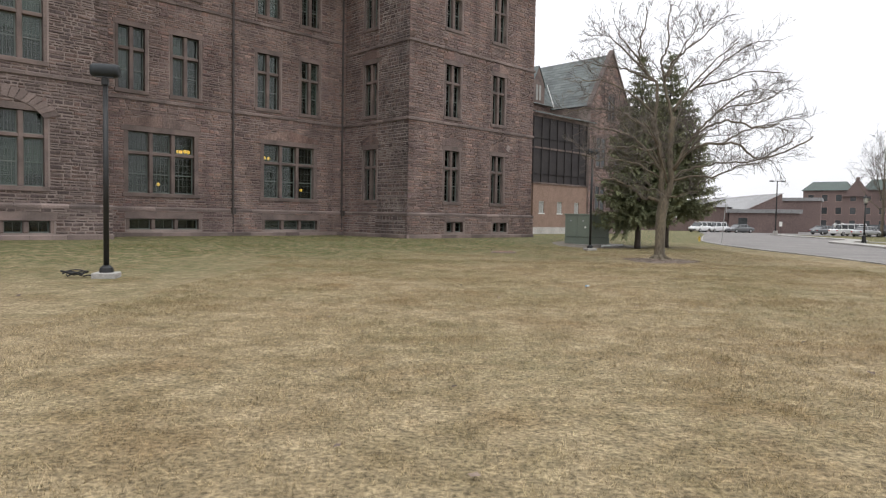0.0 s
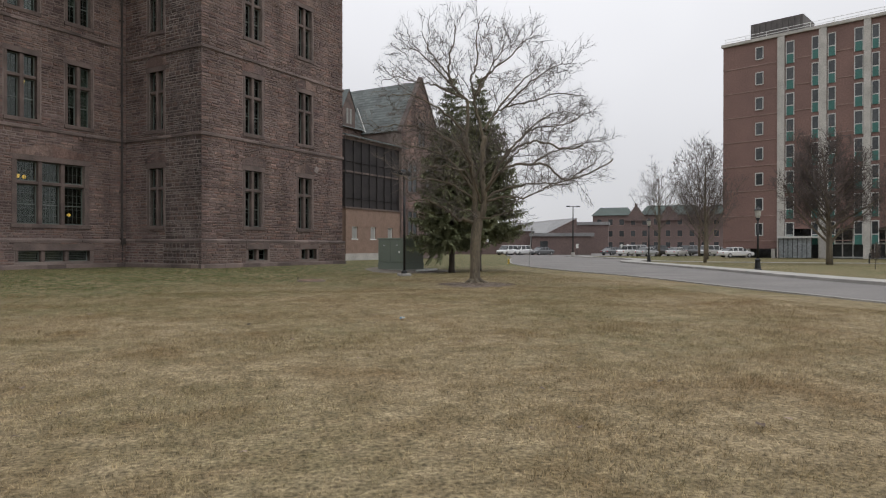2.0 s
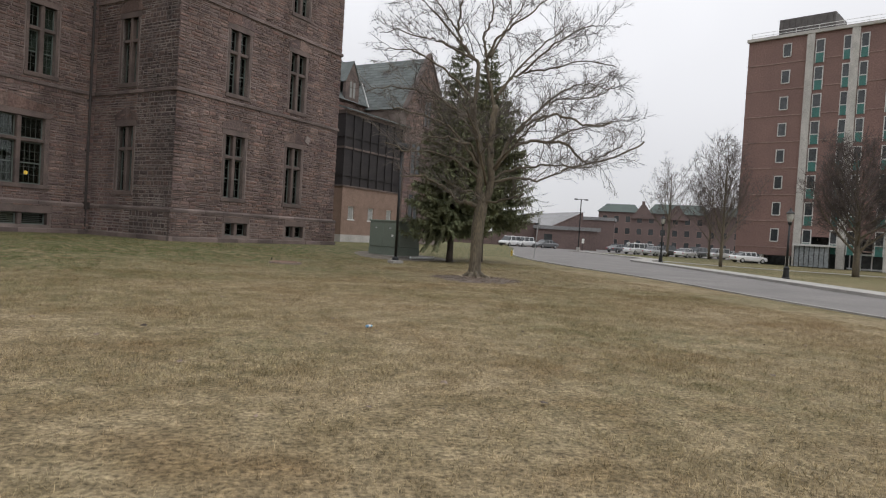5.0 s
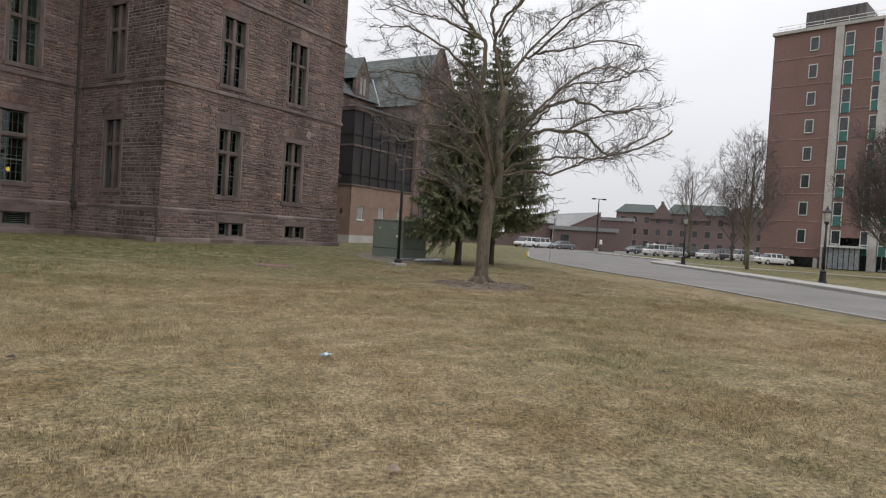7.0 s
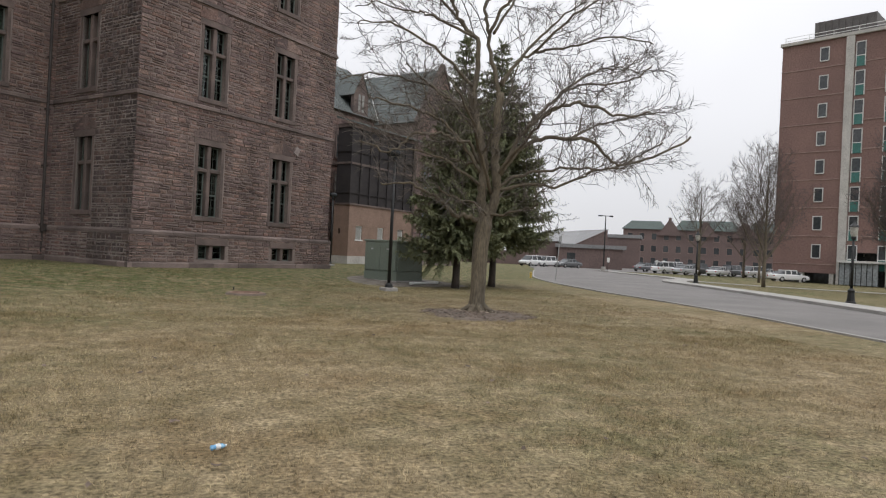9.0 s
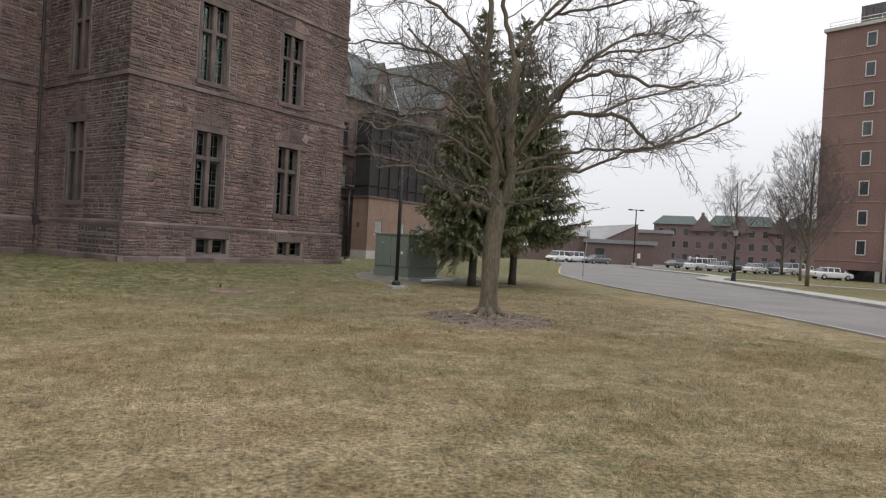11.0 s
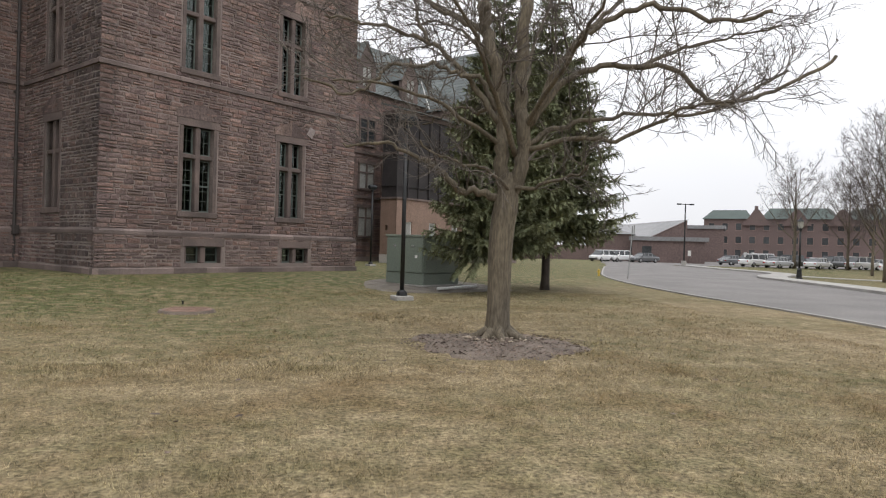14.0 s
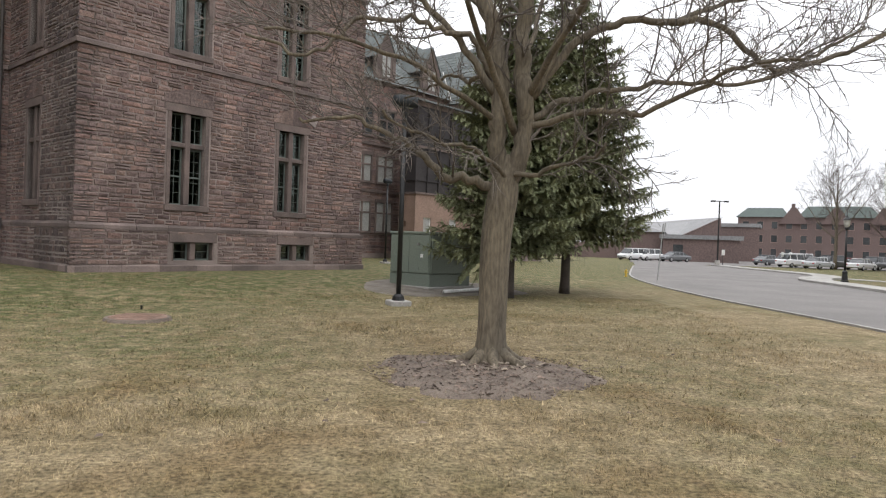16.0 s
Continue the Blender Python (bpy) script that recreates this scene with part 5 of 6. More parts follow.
piers = [(7.45, 8.36), (12.6, 13.5), (17.72, 18.5), (22.8, 23.6), (27.8, 28.7), (32.9, 33.8)]
SILLBAND = mat("pinkish_stone_band", (0.30, 0.21, 0.18), None, 1, 8, 0.9)
FRAMES = mat("pale_grey_window_paint", (0.55, 0.55, 0.53), (0.48, 0.48, 0.46), 1.5, 20, 0.6, bump=0.05)
floors = [29.76 - 3.55 * k for k in range(8)]
part("brick_wall", Shape().box(0, BW, 0.0, 14, 4.0, BT), BRICK_RED, block, "red brick wall")
for k, zt in enumerate(floors):
    part("string_course", Shape().box(-0.02, BW, -0.06, 0.0, zt - 2.58, zt - 2.46), SILLBAND, block, "thin pale stone line")
    for a0, a1, green in cols:
        z1, z0 = zt, zt - 1.75
        lo = z0 - 1.3 if green else z0
        w = part("window", Shape().box(a0, a0 + 0.10, -0.12, 0.0, lo, z1).box(a1 - 0.10, a1, -0.12, 0.0, lo, z1).box(a0 + 0.10, a1 - 0.10, -0.12, 0.0, z1 - 0.12, z1).box(a0 + 0.10, a1 - 0.10, -0.14, 0.0, z0 - 0.06, z0 + 0.06), FRAMES, block, "white framed window")
        part("pane", Shape().box(a0 + 0.10, a1 - 0.10, -0.05, -0.03, z0 + 0.06, z1 - 0.12), DARKGLASS, w)
        if green:
            part("spandrel", Shape().box(a0 + 0.10, a1 - 0.10, -0.09, -0.03, lo, z0 - 0.06), TEAL, w, "blue-green panel under the window")
for a0, a1 in piers:
    part("pier", Shape().box(a0, a1, -0.3, 0.3, 0, BT), PALE, block, "pale stone pier")
part("coping", Shape().box(-0.2, BW + 0.2, -0.35, 14.2, BT, BT + 0.4), PALE, block, "pale stone roof edge")
for z in (BT + 0.75, BT + 1.15):
    part("rail", Shape().tube([(0.2, 0.1, z), (BW, 0.1, z)], [0.04, 0.04], 5), WHITE, block)
for i in range(14):
    part("post", Shape().tube([(0.3 + i * 2.8, 0.1, BT + 0.4), (0.3 + i * 2.8, 0.1, BT + 1.15)], [0.035, 0.035], 5), WHITE, block)
s = Shape().box(2.8, 9.8, 3.0, 8.5, BT + 0.4, BT + 3.5)
LOUVRES = mat("brown_metal_louvres", (0.115, 0.105, 0.10), None, 1, 10, 0.7)
penthouse = part("penthouse", s, LOUVRES, block, "dark ribbed plant room on the roof")
for i in range(9):
    part("louvre", Shape().box(2.9 + i * 0.77, 3.3 + i * 0.77, 2.88, 2.998, BT + 1.0, BT + 3.3), LOUVRES, penthouse)
part("roof_duct", Shape().box(2.5, 18, 1.6, 2.2, BT + 0.4, BT + 1.0), IRON, block)
part("ground_floor", Shape().box(0.4, BW - 0.4, 2.2, 13.6, -0.3, 4.0), DARKGLASS, block, "dark recessed glazed ground floor")
part("brick_wall", Shape().box(0.0, 3.4, 0.0, 2.2, 1.3, 4.0).box(3.4, 7.5, 0.0, 0.3, 1.3, 4.0), BRICK_RED, block)
for z in (0.05, 1.9, 3.75):
    part("rail", Shape().box(13.4, BW - 0.4, 2.02, 2.2, z, z + 0.2), FRAMES, block)
for i in range(20):
    x = 13.6 + i * 1.22
    part("mullion", Shape().box(x, x + 0.12, 2.05, 2.2, 0, 4.0), FRAMES, block)
for x in (0.3, 3.2, 6.6, 12.9, 18.0, 23.1, 28.2, 33.2):
    part("column", Shape().box(x, x + 0.5, 0.1, 0.6, -0.3, 4.0), PALE, block)
porch = part("entrance_porch", Shape().box(8.4, 12.6, -3.4, 0.2, 2.7, 2.95), FRAMES, block, "flat white canopy over a glazed entrance")
for i in range(8):
    x = 8.5 + i * 0.57
    part("mullion", Shape().box(x, x + 0.07, -3.1, -3.0, 0, 2.7), IRON, porch)
part("pane", Shape().box(8.5, 12.5, -3.06, -3.04, 0.1, 2.7), mat("hazy_shelter_glass", (0.26, 0.28, 0.29), (0.20, 0.22, 0.23), 0.8, 4, 0.2, bump=0), porch)

# ---------------------------------------------------------------- low halls and the far campus
far1 = thing("brick_hall", pose(0, 0, 0), "low red brick hall with a pale sloping metal roof", "building")
s = Shape().add([(53.0, 122.8, -0.3), (58.7, 120.0, -0.3), (62, 139, -0.3), (56.5, 141, -0.3), (53.0, 122.8, 3.9), (58.7, 120.0, 7.1), (62, 139, 7.1), (56.5, 141, 3.9)],
     [(0, 1, 2, 3), (4, 5, 6, 7), (0, 1, 5, 4), (1, 2, 6, 5), (2, 3, 7, 6), (3, 0, 4, 7)])
part("hall_wall", s, BRICK_FAR, far1)
METAL = mat("grey_metal_roof", (0.25, 0.25, 0.25), (0.21, 0.21, 0.21), 0.3, 6, 0.9, bump=0)
part("roof", Shape().add([(47.5, 126, 3.9), (53.0, 122.6, 3.9), (58.9, 119.8, 7.2), (62.2, 139, 7.6), (56.5, 142, 6.9), (50, 140, 6.2)], [(0, 1, 2, 3, 4, 5)]), METAL, far1, "pale sloping metal roof")
part("front_wing", Shape().add([(48.9, 119.1, -0.3), (58.9, 114.4, -0.3), (61.5, 120, -0.3), (51.5, 124.5, -0.3), (48.9, 119.1, 3.5), (58.9, 114.4, 3.5), (61.5, 120, 3.5), (51.5, 124.5, 3.5)],
     [(4, 5, 6, 7), (0, 1, 5, 4), (1, 2, 6, 5), (2, 3, 7, 6), (3, 0, 4, 7)]), BRICK_FAR, far1)
part("fascia", Shape().add([(48.3, 119.0, 3.5), (59.3, 113.9, 3.5), (62, 120, 3.5), (51, 125, 3.5), (48.3, 119.0, 4.15), (59.3, 113.9, 4.15), (62, 120, 4.3), (51, 125, 4.3)],
     [(0, 1, 2, 3), (4, 5, 6, 7), (0, 1, 5, 4), (1, 2, 6, 5), (2, 3, 7, 6), (3, 0, 4, 7)]), METAL, far1, "pale flat roof edge")
part("door", Shape().add([(50.3, 118.35, 0), (51.6, 117.74, 0), (51.6, 117.74, 2.6), (50.3, 118.35, 2.6)], [(0, 1, 2, 3)]), DARKGLASS, far1)
far2 = thing("brick_lodge", pose(0, 0, 0), "plain low red brick building behind the spruces", "building")
part("wall", Shape().prism([(44, 126.8), (50.7, 123.8), (55, 133), (48.3, 136)], "z", -0.3, 4.6), BRICK_FAR, far2)
part("low_wall", Shape().prism([(28, 134), (43.98, 126.82), (48.2, 136), (32, 143)], "z", -0.3, 2.5), BRICK_FAR, far2)
part("roof", Shape().add([(43.6, 126.5, 4.6), (51.1, 123.2, 4.6), (55.6, 133.2, 4.6), (48.1, 136.5, 4.6), (47.9, 127.9, 6.1), (51.3, 132.0, 6.1)], [(0, 1, 4), (1, 2, 5, 4), (2, 3, 5), (3, 0, 4, 5), (0, 3, 2, 1)]), METAL, far2, "low grey hipped roof")
link = thing("brick_link", pose(0, 0, 0), "low brick link building with a flat roof", "building")
part("wall", Shape().prism([(58, 150), (76, 139), (80, 146), (62, 157)], "z", -0.3, 6.6), BRICK_FAR, link)
part("fascia", Shape().prism([(57.7, 150), (76, 138.7), (80.4, 146), (62, 157.4)], "z", 6.6, 7.3), METAL, link)

dorm = thing("far_brick_building", pose(91.6, 176.3, 0, 0, 0, math.degrees(math.atan2(-21.2, 31.8))), "long three-storey red brick building with green hipped roofs", "building")
part("wall", Shape().box(0, 48, 0, 12, -0.3, 10.6), BRICK_FAR, dorm)
GREENROOF = mat("green_copper_roof", (0.050, 0.072, 0.062), (0.042, 0.060, 0.053), 0.3, 5, 0.7, bump=0)
for a0, a1, zt in ((-0.4, 11.5, 13.2), (13, 30, 13.6), (31, 48.4, 13.4)):
    m_ = (a0 + a1) / 2
    part("roof", Shape().add([(a0, -0.5, 10.6), (a1, -0.5, 10.6), (a1, 12.5, 10.6), (a0, 12.5, 10.6), (a0 + 2, 6, zt), (a1 - 2, 6, zt)], [(0, 1, 5, 4), (1, 2, 5), (2, 3, 4, 5), (3, 0, 4)]), GREENROOF, dorm, "green hipped roof")
for m_ in (12.2, 21.0, 30.5):
    part("gable", Shape().prism([(m_ - 3.2, 9.0), (m_ + 3.2, 9.0), (m_ + 0.5, 12.9), (m_ - 0.5, 12.9)], "y", -0.8, 4), BRICK_FAR, dorm)
part("chimney", Shape().box(11.5, 12.3, 5, 5.9, 10, 14.2), BRICK_FAR, dorm)
for k in range(3):
    for i in range(15):
        x = 1.2 + i * 3.15
        w = part("window", Shape().box(x - 0.12, x + 1.42, -0.1, 0.0, 1.2 + k * 3.3 - 0.15, 1.2 + k * 3.3).box(x - 0.1, x, -0.07, 0, 1.2 + k * 3.3, 3.0 + k * 3.3).box(x + 1.3, x + 1.4, -0.07, 0, 1.2 + k * 3.3, 3.0 + k * 3.3).box(x, x + 1.3, -0.07, 0, 2.9 + k * 3.3, 3.0 + k * 3.3), SILLBAND, dorm)
        part("pane", Shape().box(x, x + 1.3, -0.03, -0.02, 1.2 + k * 3.3, 2.9 + k * 3.3), DARKGLASS, w)
woods = Shape()
wr = random.Random(77)
for i in range(5200):
    t = wr.random()
    x, y = -60 + 330 * t + wr.uniform(-6, 6), 300 - 120 * t + wr.uniform(-8, 8)
    h = wr.uniform(4, 9) * (0.7 + 0.3 * math.sin(t * 37))
    b = Vector((x, y, wr.uniform(0, h * 0.5)))
    woods.tube([b, b + Vector((wr.uniform(-1.5, 1.5), wr.uniform(-1, 1), h * 0.5))], [0.09, 0.03], 3, False)
tagged(woods.done("far_woods", TWIG_FAR), "low band of leafless trees on the horizon", "woods", kind="stuff")


# ---------------------------------------------------------------- lamps
def box_lamp(x, y, height, turn, label):
    """Square-cut pole with a horizontal barrel head."""
    t = thing("pole_lamp", spot(x, y, turn), label, "street lamp", "pole lamps on the lawn")
    part("footing", Shape().soft_box(-0.27, 0.27, -0.27, 0.27, -0.3, 0.13, 0.02), CONCRETE, t, "square concrete footing")
    part("base_cover", Shape().tube([(0, 0, 0.12), (0, 0, 0.24), (0, 0, 0.3)], [0.17, 0.15, 0.085], 12), IRON, t)
    part("pole", Shape().tube([(0, 0, 0.12), (0, 0, height - 0.28)], [0.066, 0.058], 10), IRON, t, "dark green-black pole", True)
    part("bracket", Shape().tube([(0, 0, height - 0.34), (0, 0, height - 0.2), (0, 0, height - 0.16)], [0.085, 0.085, 0.05], 10), IRON, t)
    head = Shape()
    prof = [(-0.32, 0.08), (-0.31, 0.135), (-0.26, 0.155), (0.0, 0.165), (0.26, 0.155), (0.31, 0.13), (0.32, 0.08)]
    head.tube([(a, 0, height) for a, r in prof], [r for a, r in prof], 18)
    part("head", head, mat("blue_black_enamel", (0.010, 0.013, 0.015), (0.016, 0.020, 0.023), 3, 30, 0.75, bump=0.02), t, "barrel-shaped dark lamp head", True)
    part("lens", Shape().box(-0.2, 0.2, -0.07, 0.07, height - 0.172, height - 0.155), DARKGLASS, t)


box_lamp(-8.40, 15.75, 4.98, 12, "tall dark pole lamp with a barrel head on a concrete footing")
box_lamp(7.30, 35.55, 5.30, 20, "tall dark pole lamp beside the transformer")
box_lamp(6.45, 63.2, 5.6, 40, "dark pole lamp near the far wing")


def lantern_lamp(x, y, height, label):
    t = thing("lantern_lamp", spot(x, y), label, "street lamp", "lantern lamps along the pavement")
    part("base", Shape().tube([(0, 0, -0.1), (0, 0, 0.1), (0, 0, 0.14), (0, 0, 0.55), (0, 0, 0.68), (0, 0, 0.78)], [0.24, 0.24, 0.19, 0.15, 0.17, 0.085], 12), IRON, t, "flared iron base")
    part("post", Shape().tube([(0, 0, 0.75), (0, 0, height - 0.85)], [0.075, 0.055], 10), IRON, t, "", True)
    part("collar", Shape().tube([(0, 0, height - 0.9), (0, 0, height - 0.8), (0, 0, height - 0.72)], [0.06, 0.13, 0.11], 10), IRON, t)
    part("globe", Shape().tube([(0, 0, height - 0.72), (0, 0, height - 0.6), (0, 0, height - 0.3), (0, 0, height - 0.22)], [0.10, 0.17, 0.2, 0.17], 10), mat("frosted_lantern", (0.42, 0.41, 0.36), None, 2, 20, 0.4), t, "frosted lantern")
    part("cap", Shape().tube([(0, 0, height - 0.24), (0, 0, height - 0.2), (0, 0, height - 0.05), (0, 0, height + 0.12)], [0.24, 0.23, 0.08, 0.012], 10), IRON, t)


lantern_lamp(31.0, 38.15, 4.1, "black iron lantern lamp beside the pavement")
lantern_lamp(36.4, 59.3, 4.3, "black iron lantern lamp at the road bend")
lantern_lamp(48.6, 41.8, 4.1, "black iron lantern lamp on the far lawn")
lantern_lamp(72.0, 78.0, 4.1, "black iron lantern lamp near the tall block")

lot_pole = thing("car_park_light", spot(44.3, 92.1), "tall dark double-headed light pole in the car park", "street lamp")
part("pole", Shape().tube([(0, 0, -0.2), (0, 0, 7.6)], [0.11, 0.07], 8), IRON, lot_pole)
part("base", Shape().tube([(0, 0, -0.2), (0, 0, 0.7)], [0.3, 0.3], 12), CONCRETE, lot_pole)
part("arm", Shape().box(-0.75, 0.75, -0.04, 0.04, 7.5, 7.58), IRON, lot_pole)
for q in (-1, 1):
    part("head", Shape().soft_box(q * 0.8 - 0.25, q * 0.8 + 0.25, -0.15, 0.15, 7.45, 7.62, 0.03), IRON, lot_pole)

# ---------------------------------------------------------------- transformer on its pad
tm = Matrix.Translation((8.36, 40.75, 0)) @ pose(0, 0, 0, 0, 0, TURN)
tm.translation.z = level(8.36, 41.6) - 0.14
box_t = thing("transformer_box", tm, "olive green steel pad-mounted transformer cabinet", "transformer")
part("plinth", Shape().soft_box(-0.12, 2.35, -0.12, 2.05, -0.2, 0.2, 0.02), CONCRETE, box_t)
part("skirt", Shape().soft_box(0.0, 2.2, 0.0, 1.92, 0.2, 0.62, 0.015), TRANSF, box_t)
body = part("cabinet", Shape().soft_box(0.0, 2.2, 0.03, 1.9, 0.62, 2.0, 0.02), TRANSF, box_t, "olive green cabinet body")
part("lid", Shape().soft_box(-0.04, 2.24, -0.02, 1.96, 2.0, 2.09, 0.02), TRANSF, box_t, "overhanging lid")
for y0, y1 in ((0.06, 0.96), (0.98, 1.87)):
    d_ = part("door", Shape().soft_box(-0.035, 0.0, y0, y1, 0.66, 1.94, 0.008), TRANSF, box_t)
    part("handle", Shape().soft_box(-0.07, -0.035, (y0 + y1) / 2 - 0.05, (y0 + y1) / 2 + 0.07, 1.62, 1.69, 0.008), CHROME, d_, "small bright handle")
part("door", Shape().soft_box(0.1, 2.1, 0.0, 0.035, 0.66, 1.94, 0.008), TRANSF, box_t)
part("handle", Shape().soft_box(0.62, 0.82, -0.05, 0.0, 1.28, 1.36, 0.01), IRON, box_t, "black recessed handle")
part("plate", Shape().box(-0.04, -0.034, 0.3, 0.42, 1.2, 1.32), WHITE, box_t, "small white plate")
for y in (0.5, 1.4):
    part("hinge", Shape().tube([(-0.045, y, 0.74), (-0.045, y, 0.86)], [0.015, 0.015], 6), TRANSF, box_t)
GRAVEL = mat("grey_gravel", (0.215, 0.190, 0.160), (0.115, 0.100, 0.082), 1.4, 45, 0.95, bump=0.9, dist=0.03)
s = Shape()
out = [(5.9, 39.3), (6.6, 38.2), (8.0, 37.9), (9.6, 38.9), (11.6, 40.2), (12.2, 41.6), (11.0, 44.5), (8, 45), (6, 42.6)]
out = dense(out + out[:1], 5)[:-1]
c0 = (8.8, 41.2)
vs = [(*c0, level(*c0) + 0.03)] + [(c0[0] + (x - c0[0]) * f, c0[1] + (y - c0[1]) * f, level(c0[0] + (x - c0[0]) * f, c0[1] + (y - c0[1]) * f) + z) for f, z in ((0.45, 0.03), (0.86, 0.02), (0.92, -0.02)) for x, y in out]
n_ = len(out)
fs = [(0, 1 + i, 1 + (i + 1) % n_) for i in range(n_)] + [(1 + k * n_ + i, 1 + (k + 1) * n_ + i, 1 + (k + 1) * n_ + (i + 1) % n_, 1 + k * n_ + (i + 1) % n_) for k in range(2) for i in range(n_)]
tagged(s.add(vs, fs).done("gravel_pad", GRAVEL, True), "grey gravel pad round the transformer", "gravel", kind="structure")
pipe = Shape()
a, b = Vector((8.75, 39.2, level(8.75, 39.2) + 0.11)), Vector((10.45, 41.2, level(10.45, 41.2) + 0.11))
pipe.tube([a, a.lerp(b, 0.5), b], [0.055, 0.055, 0.055], 12)
tagged(pipe.done("plastic_pipe", WHITE, True), "loose white plastic pipe lying on the gravel", "pipe")

# manhole, hydrant, sign, bottle, cable
mh = thing("manhole_cover", spot(2.35, 31.3, 0, 0.03), "rusty round iron cover in the lawn", "manhole cover")
part("frame", Shape().tube([(0, 0, -0.05), (0, 0, 0.026)], [0.62, 0.58], 32), MULCH, mh, "worn earth and concrete ring")
part("cover", Shape().tube([(0, 0, -0.02), (0, 0, 0.034), (0, 0, 0.042)], [0.52, 0.52, 0.49], 32), RUST, mh, "rust-brown round cover")
for i in range(6):
    part("rib", Shape().box(-0.4, 0.4, -0.36 + i * 0.14, -0.32 + i * 0.14, 0.042, 0.050), RUST, mh)
valve = thing("sprinkler_valve", spot(1.85, 32.8) @ Matrix.Scale(0.45, 4), "small dark iron valve stub standing in the lawn", "valve")
part("stub", Shape().tube([(0, 0, -0.05), (0, 0, 0.14), (0, 0, 0.22)], [0.05, 0.05, 0.07], 8), IRON, valve)

hyd = thing("fire_hydrant", spot(21.0, 57.0) @ Matrix.Scale(0.62, 4), "small yellow fire hydrant beside the road", "hydrant")
YEL = mat("yellow_paint", (0.52, 0.36, 0.04), (0.42, 0.28, 0.04), 4, 30, 0.5)
part("barrel", Shape().tube([(0, 0, -0.1), (0, 0, 0.06), (0, 0, 0.08), (0, 0, 0.5), (0, 0, 0.58), (0, 0, 0.7)], [0.16, 0.16, 0.1, 0.1, 0.14, 0.05], 12), YEL, hyd)
part("nozzle", Shape().tube([(-0.2, 0, 0.42), (0.2, 0, 0.42)], [0.05, 0.05], 8), YEL, hyd)
part("cap", Shape().tube([(0, 0, 0.68), (0, 0, 0.76)], [0.04, 0.03], 6), YEL, hyd)

GALV = mat("galvanised_steel", (0.36, 0.36, 0.35), (0.28, 0.28, 0.27), 3, 30, 0.55, metal=0.3, bump=0.05)
sign = thing("sign_post", spot(21.3, 53.0), "plain leaning steel sign post with a narrow edge-on sign", "sign post")
part("post", Shape().tube([(0, 0, -0.2), (0.22, 0, 3.1)], [0.034, 0.034], 8), GALV, sign)
part("plate", Shape().soft_box(0.02, 0.045, -0.25, 0.25, 2.45, 3.15, 0.003), GALV, sign, "sign plate seen from its edge", at=pose(0.15, 0, 0, 0, 2.5, -18))

bottle = thing("plastic_bottle", pose(3.25, 15.7, level(3.25, 15.7) + 0.04, 0, 0, 35) @ Matrix.Scale(0.62, 4), "crushed clear blue plastic bottle lying on the grass", "bottle")
BLUE = mat("blue_plastic", (0.12, 0.32, 0.55), (0.3, 0.5, 0.65), 12, 40, 0.25)
part("body", Shape().tube([(-0.10, 0, 0), (-0.09, 0, 0), (-0.03, 0, 0.004), (0.03, 0.004, 0), (0.06, 0, 0), (0.09, 0, 0)], [0.02, 0.033, 0.028, 0.033, 0.03, 0.013], 12), BLUE, bottle, "", True)
part("label_band", Shape().tube([(-0.04, 0, 0.003), (0.02, 0, 0.003)], [0.0345, 0.0345], 12), WHITE, bottle, "pale label band")
part("cap", Shape().tube([(0.09, 0, 0), (0.108, 0, 0)], [0.015, 0.015], 10), WHITE, bottle)

cable = thing("cable_coil", spot(-9.1, 15.6) @ Matrix.Scale(0.72, 4), "loose black cable coiled on the grass beside the lamp", "cable")
for k in range(3):
    pts = [(math.cos(a) * (0.26 + 0.05 * k) * (1.2 if k else 0.9), math.sin(a) * (0.22 + 0.04 * k), 0.06 + 0.05 * k + 0.08 * abs(math.sin(a * 1.5 + k))) for a in [i * 2 * math.pi / 24 for i in range(25)]]
    part("loop", Shape().tube(pts, [0.022] * 25, 7), TYRE, cable, "", True)
part("end", Shape().tube([(0.3, 0, 0.05), (0.5, -0.05, 0.1), (0.75, 0.02, 0.06), (0.95, 0, 0.05)], [0.022] * 4, 7), TYRE, cable, "", True)

bench = thing("park_bench", spot(54.2, 50.0, -55), "dark slatted metal bench on the far lawn", "bench")
for i in range(4):
    part("seat_slat", Shape().soft_box(-0.9, 0.9, -0.2 + i * 0.12, -0.11 + i * 0.12, 0.43, 0.46, 0.006), IRON, bench)
for i in range(4):
    part("back_slat", Shape().soft_box(-0.9, 0.9, 0.27 + i * 0.02, 0.30 + i * 0.02, 0.52 + i * 0.11, 0.60 + i * 0.11, 0.006), IRON, bench)
for x in (-0.8, 0.8):
    part("leg", Shape().box(x - 0.03, x + 0.03, -0.2, -0.14, -0.05, 0.43).box(x - 0.03, x + 0.03, 0.26, 0.32, -0.05, 0.95).box(x - 0.03, x + 0.03, -0.2, 0.3, 0.4, 0.44), IRON, bench)


# ---------------------------------------------------------------- parked cars
def paint(name, c):
    m = mat(name, c, tuple(x * 0.95 for x in c), 0.5, 8, 0.3, bump=0, grain=0.03)
    m.node_tree.nodes["Principled BSDF"].inputs["Coat Weight"].default_value = 0.5
    return m


